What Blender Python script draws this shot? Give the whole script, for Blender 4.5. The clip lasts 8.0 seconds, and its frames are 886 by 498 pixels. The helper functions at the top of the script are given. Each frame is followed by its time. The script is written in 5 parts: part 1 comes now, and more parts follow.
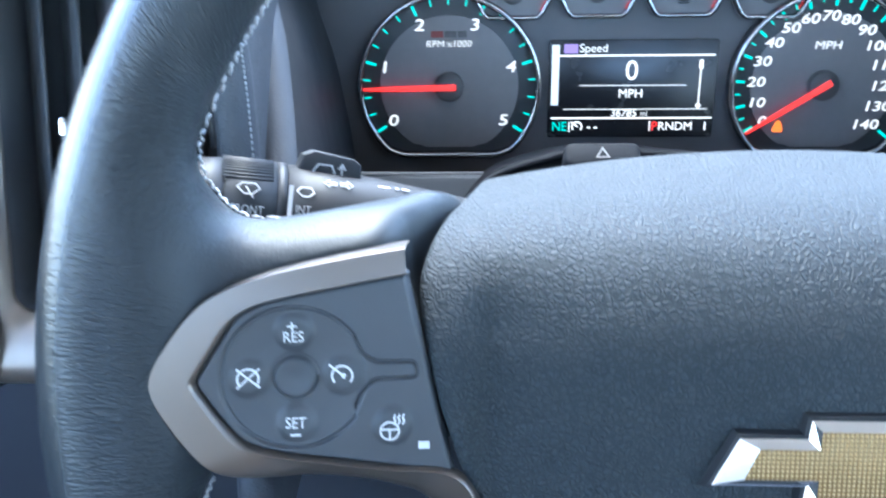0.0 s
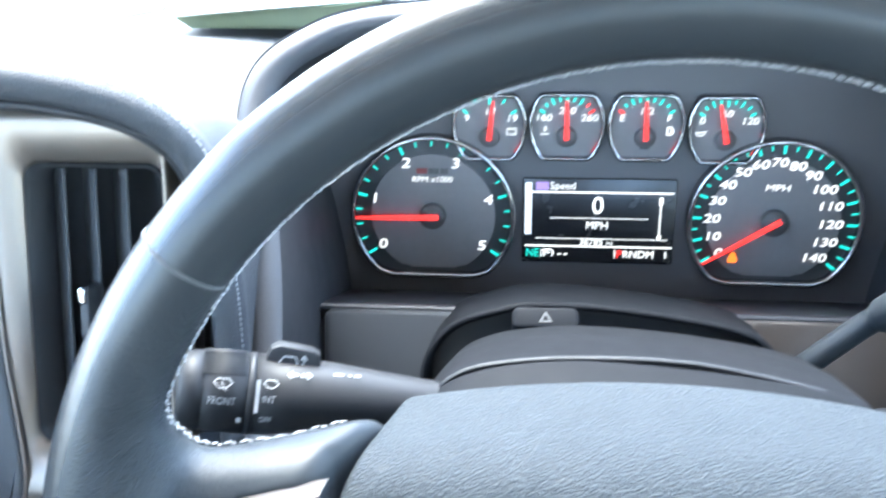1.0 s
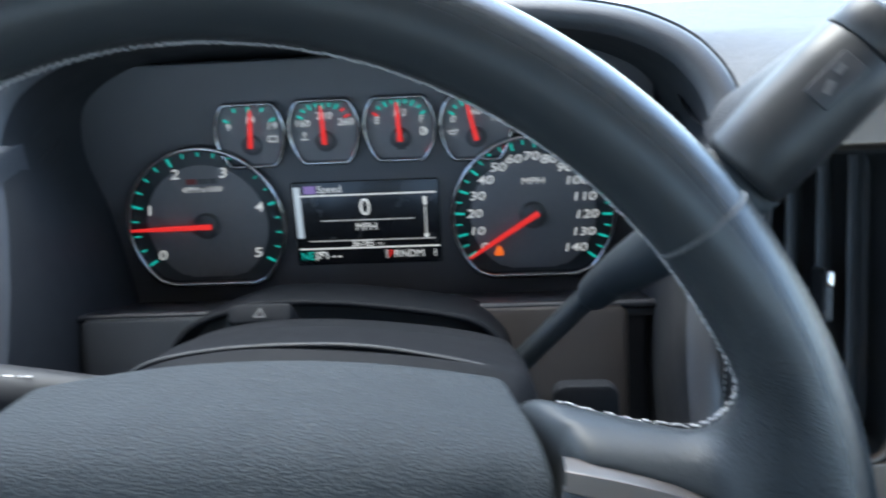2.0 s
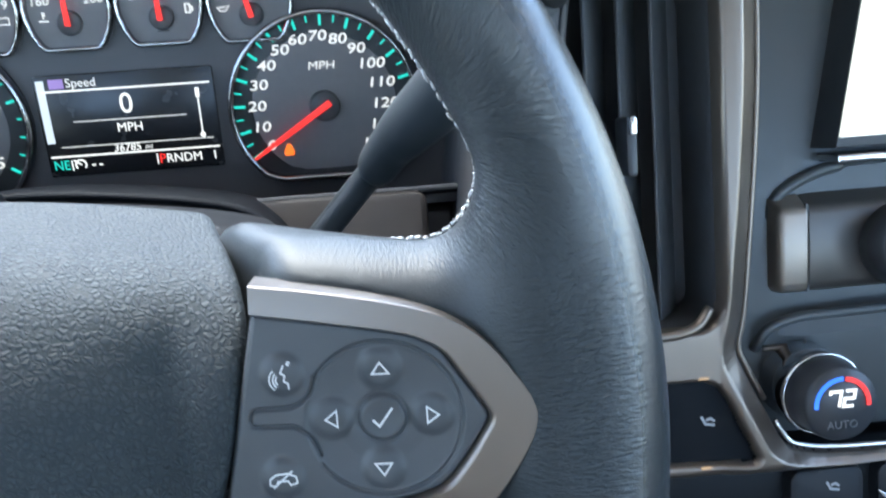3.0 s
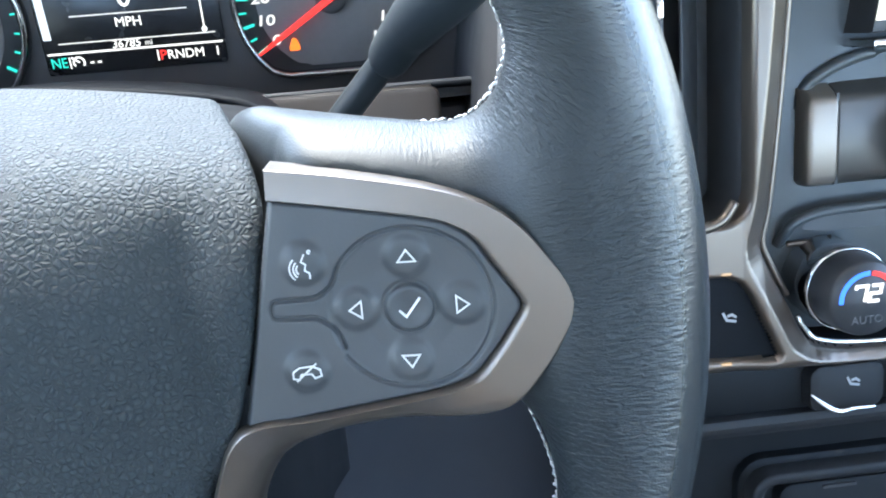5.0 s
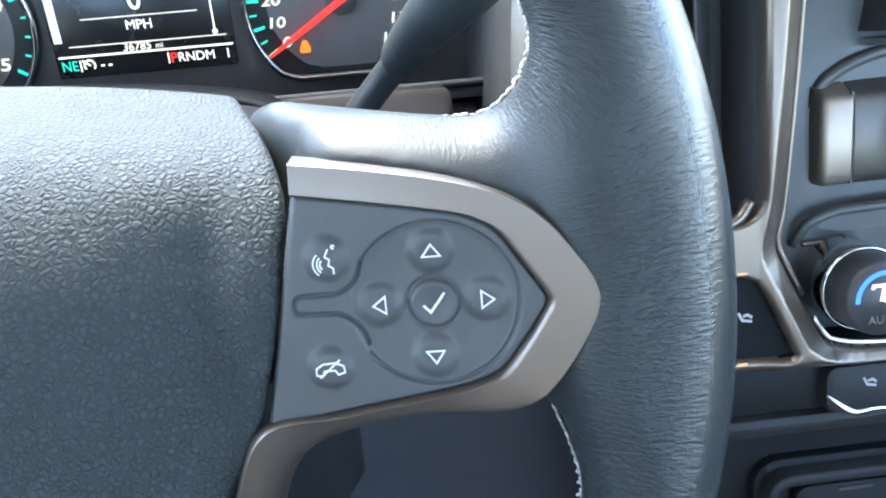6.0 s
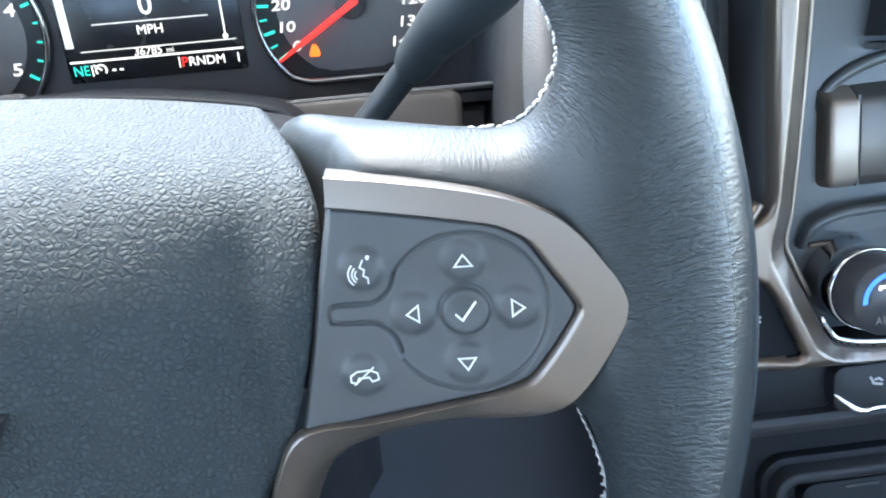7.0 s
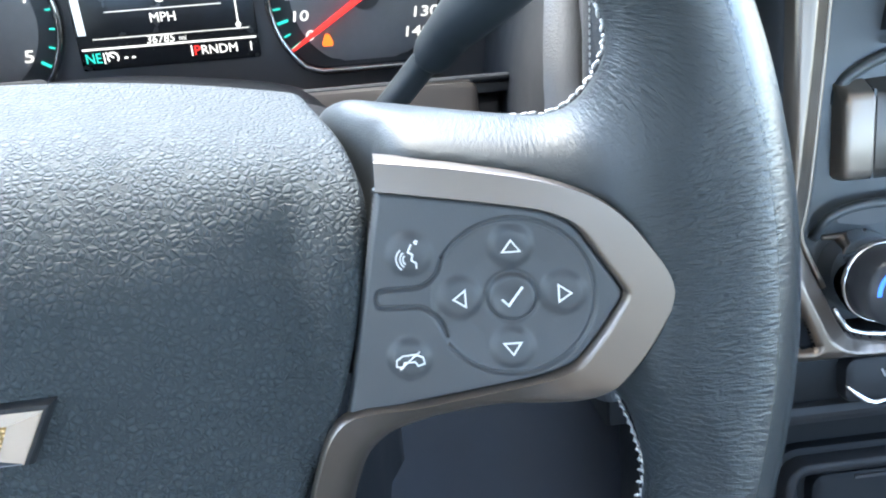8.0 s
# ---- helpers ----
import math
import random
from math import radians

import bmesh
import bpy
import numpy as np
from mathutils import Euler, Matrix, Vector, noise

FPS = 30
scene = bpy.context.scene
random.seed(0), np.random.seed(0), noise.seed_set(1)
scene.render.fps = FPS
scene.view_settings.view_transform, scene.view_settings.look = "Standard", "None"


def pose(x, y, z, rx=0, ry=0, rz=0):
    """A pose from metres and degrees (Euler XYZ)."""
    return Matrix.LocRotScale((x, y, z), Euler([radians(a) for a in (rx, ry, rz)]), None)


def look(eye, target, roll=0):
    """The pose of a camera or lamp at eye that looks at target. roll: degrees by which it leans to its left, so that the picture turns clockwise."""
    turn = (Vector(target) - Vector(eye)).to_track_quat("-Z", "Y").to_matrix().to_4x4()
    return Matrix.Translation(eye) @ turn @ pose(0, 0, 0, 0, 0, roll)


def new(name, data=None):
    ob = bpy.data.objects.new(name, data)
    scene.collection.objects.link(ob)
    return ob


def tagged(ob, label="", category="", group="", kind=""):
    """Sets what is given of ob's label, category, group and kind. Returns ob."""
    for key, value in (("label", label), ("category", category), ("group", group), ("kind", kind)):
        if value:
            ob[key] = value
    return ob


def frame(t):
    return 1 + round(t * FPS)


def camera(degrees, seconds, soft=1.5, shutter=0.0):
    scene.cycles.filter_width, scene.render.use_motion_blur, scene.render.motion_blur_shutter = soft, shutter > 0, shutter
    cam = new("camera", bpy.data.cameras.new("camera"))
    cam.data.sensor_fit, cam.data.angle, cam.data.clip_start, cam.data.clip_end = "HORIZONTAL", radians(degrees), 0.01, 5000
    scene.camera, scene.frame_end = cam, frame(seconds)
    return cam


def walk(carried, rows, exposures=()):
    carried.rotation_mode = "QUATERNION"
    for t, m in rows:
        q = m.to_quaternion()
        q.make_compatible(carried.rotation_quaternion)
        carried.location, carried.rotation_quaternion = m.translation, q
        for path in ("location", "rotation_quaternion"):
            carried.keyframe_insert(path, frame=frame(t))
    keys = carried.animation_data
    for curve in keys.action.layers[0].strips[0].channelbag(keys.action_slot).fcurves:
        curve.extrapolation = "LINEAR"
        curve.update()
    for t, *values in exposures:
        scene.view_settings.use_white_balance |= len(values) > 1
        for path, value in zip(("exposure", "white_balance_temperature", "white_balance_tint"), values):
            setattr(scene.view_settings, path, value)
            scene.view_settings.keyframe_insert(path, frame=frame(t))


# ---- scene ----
# Everything of the truck is given in the steering column's frame (x right, y along the column, z up in the
# wheel's plane, wheel centre at 0) and set into the world by CAR.
CAR = pose(0, 0, 1.40, -22, 0, 0)
cam = camera(54.03, 8.0, soft=1.95, shutter=0.4)
ROWS = [
    (0.0, -0.0844, -0.1999, 0.0695, -8.93, 0.25, 2.96),
    (0.2, -0.0833, -0.2064, 0.0828, -9.45, -0.19, 4.28),
    (0.5, -0.0716, -0.2126, 0.1031, -9.41, -0.33, 5.32),
    (0.8, -0.0577, -0.2331, 0.1300, -9.20, -0.38, 5.80),
    (1.0, -0.0429, -0.2408, 0.1499, -8.79, -0.40, 5.85),
    (1.2, -0.0157, -0.2479, 0.1628, -8.88, -0.52, 5.55),
    (1.5, 0.0276, -0.2561, 0.1717, -8.78, 0.11, 5.17),
    (1.8, 0.0645, -0.2507, 0.1494, -8.15, 1.53, 4.75),
    (2.0, 0.0867, -0.2443, 0.1343, -7.12, 2.35, 3.82),
    (2.2, 0.1060, -0.2299, 0.1141, -6.40, 2.65, 1.15),
    (3.3, 0.1312, -0.1776, 0.0631, -10.00, 4.36, -4.63),
    (3.5, 0.1299, -0.1750, 0.0603, -11.38, 4.49, -4.16),
    (4.0, 0.1278, -0.1737, 0.0602, -13.36, 4.64, -3.73),
    (4.5, 0.1272, -0.1749, 0.0636, -14.40, 4.74, -3.75),
    (6.0, 0.1218, -0.1729, 0.0606, -13.84, 5.14, -3.45),
    (6.5, 0.1187, -0.1750, 0.0630, -13.88, 5.34, -3.56),
    (7.0, 0.1147, -0.1763, 0.0650, -14.07, 5.32, -3.67),
    (7.5, 0.1110, -0.1761, 0.0641, -14.33, 5.10, -3.92),
    (8.0, 0.1029, -0.1765, 0.0645, -14.53, 4.79, -4.26),
]
walk(cam, [(t, CAR @ pose(x, y, z, pitch, 0, yaw) @ pose(0, 0, 0, 90, roll, 0)) for t, x, y, z, pitch, roll, yaw in ROWS],
     exposures=[(0.0, 4.32, 5650, 5), (0.7, 4.62, 6000, 5), (1.0, 4.64, 6150, 5), (1.3, 3.90, 6250, 5), (1.5, 3.56, 6250, 5), (1.8, 2.96, 6250, 5), (2.0, 2.94, 6200, 5),
                (2.4, 3.10, 6200, 5), (3.3, 4.20, 6400, 5), (4.0, 4.36, 6450, 5), (6.5, 4.58, 6550, 5), (8.0, 4.58, 6600, 5)])

# ---- daylight ----
world = bpy.data.worlds.new("sky")
scene.world = world
world.use_nodes = True
wn = world.node_tree.nodes
sky = wn.new("ShaderNodeTexSky")
sky.sky_type, sky.sun_disc = "NISHITA", False
sky.dust_density, sky.air_density = 2.0, 1.0
SUN_UP, SUN_ROUND = 60.0, -20.0
sky.sun_elevation, sky.sun_rotation = radians(SUN_UP), radians(SUN_ROUND)
world.node_tree.links.new(sky.outputs["Color"], wn["Background"].inputs["Color"])
wn["Background"].inputs["Strength"].default_value = 0.15
sun_data = bpy.data.lights.new("sun", "SUN")
sun_data.energy, sun_data.angle, sun_data.color = 0.34, radians(40), (1.0, 0.985, 0.96)
sun = new("sun", sun_data)
az = radians(SUN_ROUND)
sun_from = Vector((math.sin(az) * math.cos(radians(SUN_UP)), math.cos(az) * math.cos(radians(SUN_UP)), math.sin(radians(SUN_UP))))
sun.matrix_world = look(sun_from * 30, (0, 0, 0))


# ---- materials ----
def material(name, color, rough=0.5, metal=0.0, spec=0.5, grain=0.0, grain_size=600.0, relief=0.0, relief_size=60.0, kind="noise", deep=0.0003, plateau=0.4,
             mottle=0.12, mottle_size=25.0, glow=None, glow_strength=0.0, stretch=(1, 1, 1), rough_vary=0.08, crease_shade=0.0):
    """Principled material with fine relief, slow mottling, uneven roughness and optional painted groove shade."""
    m = bpy.data.materials.new(name)
    m.use_nodes = True
    nt = m.node_tree
    n, link = nt.nodes, nt.links.new
    p = n["Principled BSDF"]
    p.inputs["Metallic"].default_value, p.inputs["Roughness"].default_value = metal, rough
    p.inputs["Specular IOR Level"].default_value = spec
    if glow:
        p.inputs["Base Color"].default_value = (*color, 1)
        p.inputs["Emission Color"].default_value = (*glow, 1)
        p.inputs["Emission Strength"].default_value = glow_strength
        return m
    tc = n.new("ShaderNodeTexCoord")
    mp = n.new("ShaderNodeMapping")
    mp.inputs["Scale"].default_value = stretch
    link(tc.outputs["Object"], mp.inputs["Vector"])
    slow = n.new("ShaderNodeTexNoise")
    slow.inputs["Scale"].default_value, slow.inputs["Detail"].default_value = mottle_size, 5
    link(mp.outputs[0], slow.inputs["Vector"])
    mix = n.new("ShaderNodeMix")
    mix.data_type = "RGBA"
    mix.inputs[6].default_value = (*[c * (1 - mottle) for c in color], 1)
    mix.inputs[7].default_value = (*[min(1, c * (1 + mottle)) for c in color], 1)
    link(slow.outputs["Fac"], mix.inputs[0])
    link(mix.outputs[2], p.inputs["Base Color"])
    rr = n.new("ShaderNodeMapRange")
    rr.inputs[3].default_value, rr.inputs[4].default_value = max(0.02, rough - rough_vary), min(1, rough + rough_vary)
    wear = n.new("ShaderNodeTexNoise")
    wear.inputs["Scale"].default_value, wear.inputs["Detail"].default_value = mottle_size * 3.1, 6
    link(mp.outputs[0], wear.inputs["Vector"])
    link(wear.outputs["Fac"], rr.inputs[0])
    link(rr.outputs[0], p.inputs["Roughness"])
    before = None
    if relief:
        big = n.new("ShaderNodeTexNoise")
        big.inputs["Scale"].default_value, big.inputs["Detail"].default_value = relief_size, 4
        link(mp.outputs[0], big.inputs["Vector"])
        b0 = n.new("ShaderNodeBump")
        b0.inputs["Strength"].default_value, b0.inputs["Distance"].default_value = relief, 0.002
        link(big.outputs["Fac"], b0.inputs["Height"])
        before = b0
    if grain:
        if kind == "cells":
            warp = n.new("ShaderNodeTexNoise")
            warp.inputs["Scale"].default_value = grain_size * 0.6
            link(mp.outputs[0], warp.inputs["Vector"])
            add = n.new("ShaderNodeVectorMath")
            add.operation = "MULTIPLY_ADD"
            add.inputs[1].default_value = (1.1 / grain_size,) * 3
            link(warp.outputs["Color"], add.inputs[0])
            link(mp.outputs[0], add.inputs[2])
            g = n.new("ShaderNodeTexVoronoi")
            g.feature = "DISTANCE_TO_EDGE"
            g.inputs["Scale"].default_value = grain_size
            link(add.outputs[0], g.inputs["Vector"])
            out = n.new("ShaderNodeMapRange")
            out.inputs[1].default_value, out.inputs[2].default_value = 0.0, plateau
            out.interpolation_type = "SMOOTHSTEP"
            link(g.outputs["Distance"], out.inputs[0])
            height = out.outputs[0]
            if crease_shade:
                # groove shade painted into the base colour, darker where the cells meet
                crease_tone, shaded = n.new("ShaderNodeMapRange"), n.new("ShaderNodeMix")
                crease_tone.inputs[3].default_value, crease_tone.inputs[4].default_value = 1 - crease_shade, 1.0
                link(height, crease_tone.inputs[0])
                shaded.data_type, shaded.blend_type = "RGBA", "MULTIPLY"
                shaded.inputs[0].default_value = 1.0
                link(mix.outputs[2], shaded.inputs[6])
                link(crease_tone.outputs[0], shaded.inputs[7])
                link(shaded.outputs[2], p.inputs["Base Color"])
        else:
            g = n.new("ShaderNodeTexNoise")
            g.inputs["Scale"].default_value, g.inputs["Detail"].default_value = grain_size, 4
            link(mp.outputs[0], g.inputs["Vector"])
            height = g.outputs["Fac"]
        b = n.new("ShaderNodeBump")
        b.inputs["Strength"].default_value, b.inputs["Distance"].default_value = grain, deep
        link(height, b.inputs["Height"])
        if before:
            link(before.outputs[0], b.inputs["Normal"])
        before = b
    if before:
        link(before.outputs[0], p.inputs["Normal"])
    return m


RIM_LEATHER = material("rim_leather", (0.025, 0.029, 0.032), 0.36, spec=0.27, grain=0.12, grain_size=1300, kind="cells", mottle=0.10, rough_vary=0.03)
HUB_GRAIN = material("airbag_grain", (0.0275, 0.0345, 0.0390), 0.60, spec=0.24, grain=1.0, grain_size=660, kind="cells", mottle=0.15, deep=0.00029, rough_vary=0.05, plateau=0.32, crease_shade=0.32)


def add_wrinkles(m):
    """Fine creases across the rim that fan out round the fillet where the spoke meets it."""
    nt = m.node_tree
    n, link = nt.nodes, nt.links.new

    def math_node(op, a, b=None, c=None):
        k = n.new("ShaderNodeMath")
        k.operation = op
        for i, v in enumerate((a, b, c)):
            if v is None:
                continue
            if isinstance(v, float):
                k.inputs[i].default_value = v
            else:
                link(v, k.inputs[i])
        return k.outputs[0]

    tc, both, xyz = n.new("ShaderNodeTexCoord"), n.new("ShaderNodeVectorMath"), n.new("ShaderNodeSeparateXYZ")
    both.operation = "ABSOLUTE"
    link(tc.outputs["Object"], both.inputs[0])
    link(both.outputs[0], xyz.inputs[0])
    x, y, z = xyz.outputs

    def creases(cx, cz, arm, scale):
        dx, dz = math_node("SUBTRACT", x, cx), math_node("SUBTRACT", z, cz)
        away = math_node("SQRT", math_node("ADD", math_node("MULTIPLY", dx, dx), math_node("MULTIPLY", dz, dz)))
        v = n.new("ShaderNodeCombineXYZ")
        link(math_node("MULTIPLY", math_node("ARCTAN2", dz, dx), arm), v.inputs[0])
        link(math_node("MULTIPLY", away, 0.27), v.inputs[1])
        link(math_node("MULTIPLY", y, 0.28), v.inputs[2])
        w = n.new("ShaderNodeTexNoise")
        w.inputs["Scale"].default_value, w.inputs["Detail"].default_value, w.inputs["Distortion"].default_value = scale, 2.5, 0.5
        link(v.outputs[0], w.inputs["Vector"])
        return w.outputs["Fac"], away

    fan, near = creases(0.1400, 0.0680, 0.034, 1250.0)
    across, ring = creases(0.0, 0.0, 0.179, 1250.0)
    blend = n.new("ShaderNodeMapRange")
    blend.interpolation_type = "SMOOTHSTEP"
    blend.inputs[1].default_value, blend.inputs[2].default_value = 0.024, 0.052
    link(near, blend.inputs[0])
    mix = n.new("ShaderNodeMix")
    link(blend.outputs[0], mix.inputs[0])
    link(fan, mix.inputs[2])
    link(across, mix.inputs[3])
    amount = n.new("ShaderNodeMapRange")
    amount.interpolation_type = "SMOOTHSTEP"
    amount.inputs[1].default_value, amount.inputs[2].default_value = 0.016, 0.044
    amount.inputs[3].default_value, amount.inputs[4].default_value = 0.55, 0.0
    link(near, amount.inputs[0])
    outer = n.new("ShaderNodeMapRange")
    outer.interpolation_type = "SMOOTHSTEP"
    outer.inputs[1].default_value, outer.inputs[2].default_value = 0.170, 0.192
    outer.inputs[3].default_value, outer.inputs[4].default_value = 1.0, 0.06
    link(ring, outer.inputs[0])
    b = n.new("ShaderNodeBump")
    b.inputs["Distance"].default_value = 0.0010
    on_rim = n.new("ShaderNodeMapRange")
    on_rim.interpolation_type = "SMOOTHSTEP"
    on_rim.inputs[1].default_value, on_rim.inputs[2].default_value = 0.152, 0.164
    on_rim.inputs[3].default_value, on_rim.inputs[4].default_value = 0.03, 0.70
    link(ring, on_rim.inputs[0])
    level = n.new("ShaderNodeMapRange")
    level.interpolation_type = "SMOOTHSTEP"
    level.inputs[1].default_value, level.inputs[2].default_value = 0.070, 0.115
    level.inputs[3].default_value, level.inputs[4].default_value = 1.0, 0.10
    link(z, level.inputs[0])
    most = math_node("MAXIMUM", amount.outputs[0], math_node("MULTIPLY", on_rim.outputs[0], level.outputs[0]))
    link(math_node("MULTIPLY", most, outer.outputs[0]), b.inputs["Strength"])
    link(mix.outputs[0], b.inputs["Height"])
    p = n["Principled BSDF"]
    link(p.inputs["Normal"].links[0].from_socket, b.inputs["Normal"])
    link(b.outputs[0], p.inputs["Normal"])


add_wrinkles(RIM_LEATHER)


def add_shine(m, r0, r1, rough, spec):
    """Leather polished by use along the outside of the rim."""
    nt = m.node_tree
    n, link = nt.nodes, nt.links.new
    tc, flat, far = n.new("ShaderNodeTexCoord"), n.new("ShaderNodeVectorMath"), n.new("ShaderNodeVectorMath")
    flat.operation, far.operation = "MULTIPLY", "LENGTH"
    flat.inputs[1].default_value = (1, 0, 1)
    link(tc.outputs["Object"], flat.inputs[0])
    link(flat.outputs[0], far.inputs[0])
    p = n["Principled BSDF"]
    for name, (a, b) in (("Roughness", rough), ("Specular IOR Level", spec)):
        k = n.new("ShaderNodeMapRange")
        k.interpolation_type = "SMOOTHSTEP"
        k.inputs[1].default_value, k.inputs[2].default_value, k.inputs[3].default_value, k.inputs[4].default_value = r0, r1, a, b
        link(far.outputs["Value"], k.inputs[0])
        link(k.outputs[0], p.inputs[name])


add_shine(RIM_LEATHER, 0.173, 0.187, (0.38, 0.25), (0.21, 0.95))
PANEL = material("button_panel", (0.036, 0.039, 0.043), 0.48, grain=0.12, grain_size=1800, mottle=0.1)
SATIN = material("satin_nickel", (0.165, 0.138, 0.118), 0.33, metal=0.8, grain=0.015, grain_size=500, stretch=(0.2, 1, 3), mottle=0.05, rough_vary=0.03)
SILVER = material("satin_silver", (0.27, 0.230, 0.195), 0.40, metal=0.8, grain=0.04, grain_size=500, stretch=(3, 1, 0.2), mottle=0.05)
TRIM = material("satin_trim", (0.180, 0.146, 0.119), 0.33, metal=0.8, grain=0.02, grain_size=500, stretch=(3, 1, 0.2), mottle=0.05)
CHROME = material("chrome", (0.75, 0.75, 0.76), 0.10, metal=1.0, mottle=0.05, rough_vary=0.04)
GOLD = material("gold_mesh", (0.40, 0.27, 0.10), 0.42, metal=0.6, mottle=0.1)


def add_grid(m, pitch):
    """Fine square mesh relief, darker between the raised points."""
    nt = m.node_tree
    n, link = nt.nodes, nt.links.new
    tc = n.new("ShaderNodeTexCoord")
    waves = []
    for axis in ("X", "Z"):
        w = n.new("ShaderNodeTexWave")
        w.bands_direction = axis
        w.inputs["Scale"].default_value = 0.314 / pitch
        link(tc.outputs["Object"], w.inputs["Vector"])
        waves.append(w)
    mul = n.new("ShaderNodeMath")
    mul.operation = "MULTIPLY"
    link(waves[0].outputs["Fac"], mul.inputs[0])
    link(waves[1].outputs["Fac"], mul.inputs[1])
    b = n.new("ShaderNodeBump")
    b.inputs["Strength"].default_value, b.inputs["Distance"].default_value = 0.8, 0.0004
    link(mul.outputs[0], b.inputs["Height"])
    p = n["Principled BSDF"]
    link(b.outputs[0], p.inputs["Normal"])
    mix = n.new("ShaderNodeMix")
    mix.data_type = "RGBA"
    mix.inputs[6].default_value, mix.inputs[7].default_value = (0.21, 0.125, 0.045, 1), (0.72, 0.50, 0.24, 1)
    link(mul.outputs[0], mix.inputs[0])
    link(mix.outputs[2], p.inputs["Base Color"])


add_grid(GOLD, 0.00105)
BADGE = material("badge_red", (0.22, 0.05, 0.045), 0.5, mottle=0.1)
DASH = material("dash_skin", (0.060, 0.064, 0.070), 0.60, spec=0.30, grain=0.60, grain_size=520, kind="cells", relief=0.15, relief_size=180, mottle=0.12)
HOOD = material("hood_skin", (0.046, 0.049, 0.054), 0.45, spec=0.42, grain=0.25, grain_size=620, kind="cells", mottle=0.12)
DARK = material("dark_plastic", (0.043, 0.045, 0.048), 0.48, grain=0.2, grain_size=1500, mottle=0.12)
BLACK = material("black_plastic", (0.032, 0.033, 0.036), 0.42, grain=0.1, grain_size=1500, mottle=0.1)
SHROUD = material("soft_plastic", (0.0085, 0.0095, 0.0115), 0.62, spec=0.07, grain=0.2, grain_size=1500, mottle=0.12)
LEDGE = material("glossy_ledge", (0.022, 0.022, 0.025), 0.42, mottle=0.08, rough_vary=0.02)
KNEE = material("knee_bolster", (0.022, 0.026, 0.034), 0.6, spec=0.3, grain=0.2, grain_size=900, mottle=0.12)
GREY = material("grey_plastic", (0.042, 0.045, 0.048), 0.55, spec=0.35, grain=0.25, grain_size=1400, mottle=0.1)
TAN = material("tan_plastic", (0.038, 0.031, 0.026), 0.55, grain=0.25, grain_size=1400, mottle=0.1)
LOWER = material("lower_plastic", (0.0090, 0.0105, 0.0120), 0.50, spec=0.15, grain=0.15, grain_size=1500, mottle=0.1)
STACK = material("stack_panel", (0.050, 0.056, 0.058), 0.36, grain=0.15, grain_size=1500, mottle=0.1)
SEAM = material("seam_leather", (0.10, 0.10, 0.10), 0.6, mottle=0.3, mottle_size=300)
GRIP = material("grip_plastic", (0.020, 0.021, 0.022), 0.40, spec=0.45, grain=0.12, grain_size=1500, mottle=0.1)
LEVER = material("lever_plastic", (0.021, 0.026, 0.030), 0.50, spec=0.32, grain=0.15, grain_size=1500, mottle=0.12)
HOOP = material("dark_chrome", (0.42, 0.42, 0.43), 0.16, metal=1.0, mottle=0.05, rough_vary=0.04)
CAP = material("needle_cap", (0.085, 0.083, 0.084), 0.5, mottle=0.08)
STALK = material("stalk_plastic", (0.016, 0.017, 0.019), 0.52, spec=0.28, grain=0.1, grain_size=1500, mottle=0.1)
TUNNEL = material("hood_lining", (0.027, 0.029, 0.032), 0.55, spec=0.25, grain=0.2, grain_size=1500, mottle=0.12)
THREAD = material("thread", (0.42, 0.42, 0.42), 0.75, grain=0.4, grain_size=3000, mottle=0.2)
ICON = material("icon_white", (0.55, 0.55, 0.54), 0.5, mottle=0.04)
PRINT = material("stalk_print", (0.36, 0.36, 0.36), 0.5, mottle=0.08)
PLATE = material("cluster_plate", (0.088, 0.085, 0.089), 0.5, grain=0.1, grain_size=1500, mottle=0.1)
FACE = material("dial_face", (0.175, 0.170, 0.171), 0.6, mottle=0.08, mottle_size=200)
LINING = material("headlining", (0.42, 0.385, 0.34), 0.9, grain=0.4, grain_size=800, mottle=0.08)
TEAL = material("teal_light", (0.02, 0.2, 0.17), glow=(0.03, 0.62, 0.50), glow_strength=1.0)
RED = material("red_light", (0.3, 0.01, 0.01), glow=(0.95, 0.035, 0.03), glow_strength=1.1)
AMBER = material("amber_light", (0.3, 0.05, 0.01), glow=(1.0, 0.17, 0.02), glow_strength=1.2)
NUMERAL = material("numeral_light", (0.5, 0.5, 0.5), glow=(0.80, 0.78, 0.74), glow_strength=0.8)
SCREEN_WHITE = material("screen_white", (0.5, 0.5, 0.5), glow=(1.0, 0.98, 0.94), glow_strength=0.95)
BLUE = material("blue_light", (0.02, 0.05, 0.3), glow=(0.03, 0.18, 1.0), glow_strength=1.2)


# ---- shapes ----
LIT = 0.088
for lamp in (TEAL, RED, AMBER, NUMERAL, SCREEN_WHITE, BLUE):
    lamp.node_tree.nodes["Principled BSDF"].inputs["Emission Strength"].default_value *= LIT


def shade(me, smooth=True):
    me.polygons.foreach_set("use_smooth", [smooth] * len(me.polygons))
    return me


def mesh_of(name, verts, faces, smooth=True):
    me = bpy.data.meshes.new(name)
    me.from_pydata([tuple(map(float, v)) for v in verts], [], [tuple(map(int, f)) for f in faces])
    me.update()
    return shade(me, smooth)


def from_bm(name, bm, smooth=True):
    me = bpy.data.meshes.new(name)
    bmesh.ops.recalc_face_normals(bm, faces=bm.faces)
    bm.to_mesh(me)
    bm.free()
    return shade(me, smooth)


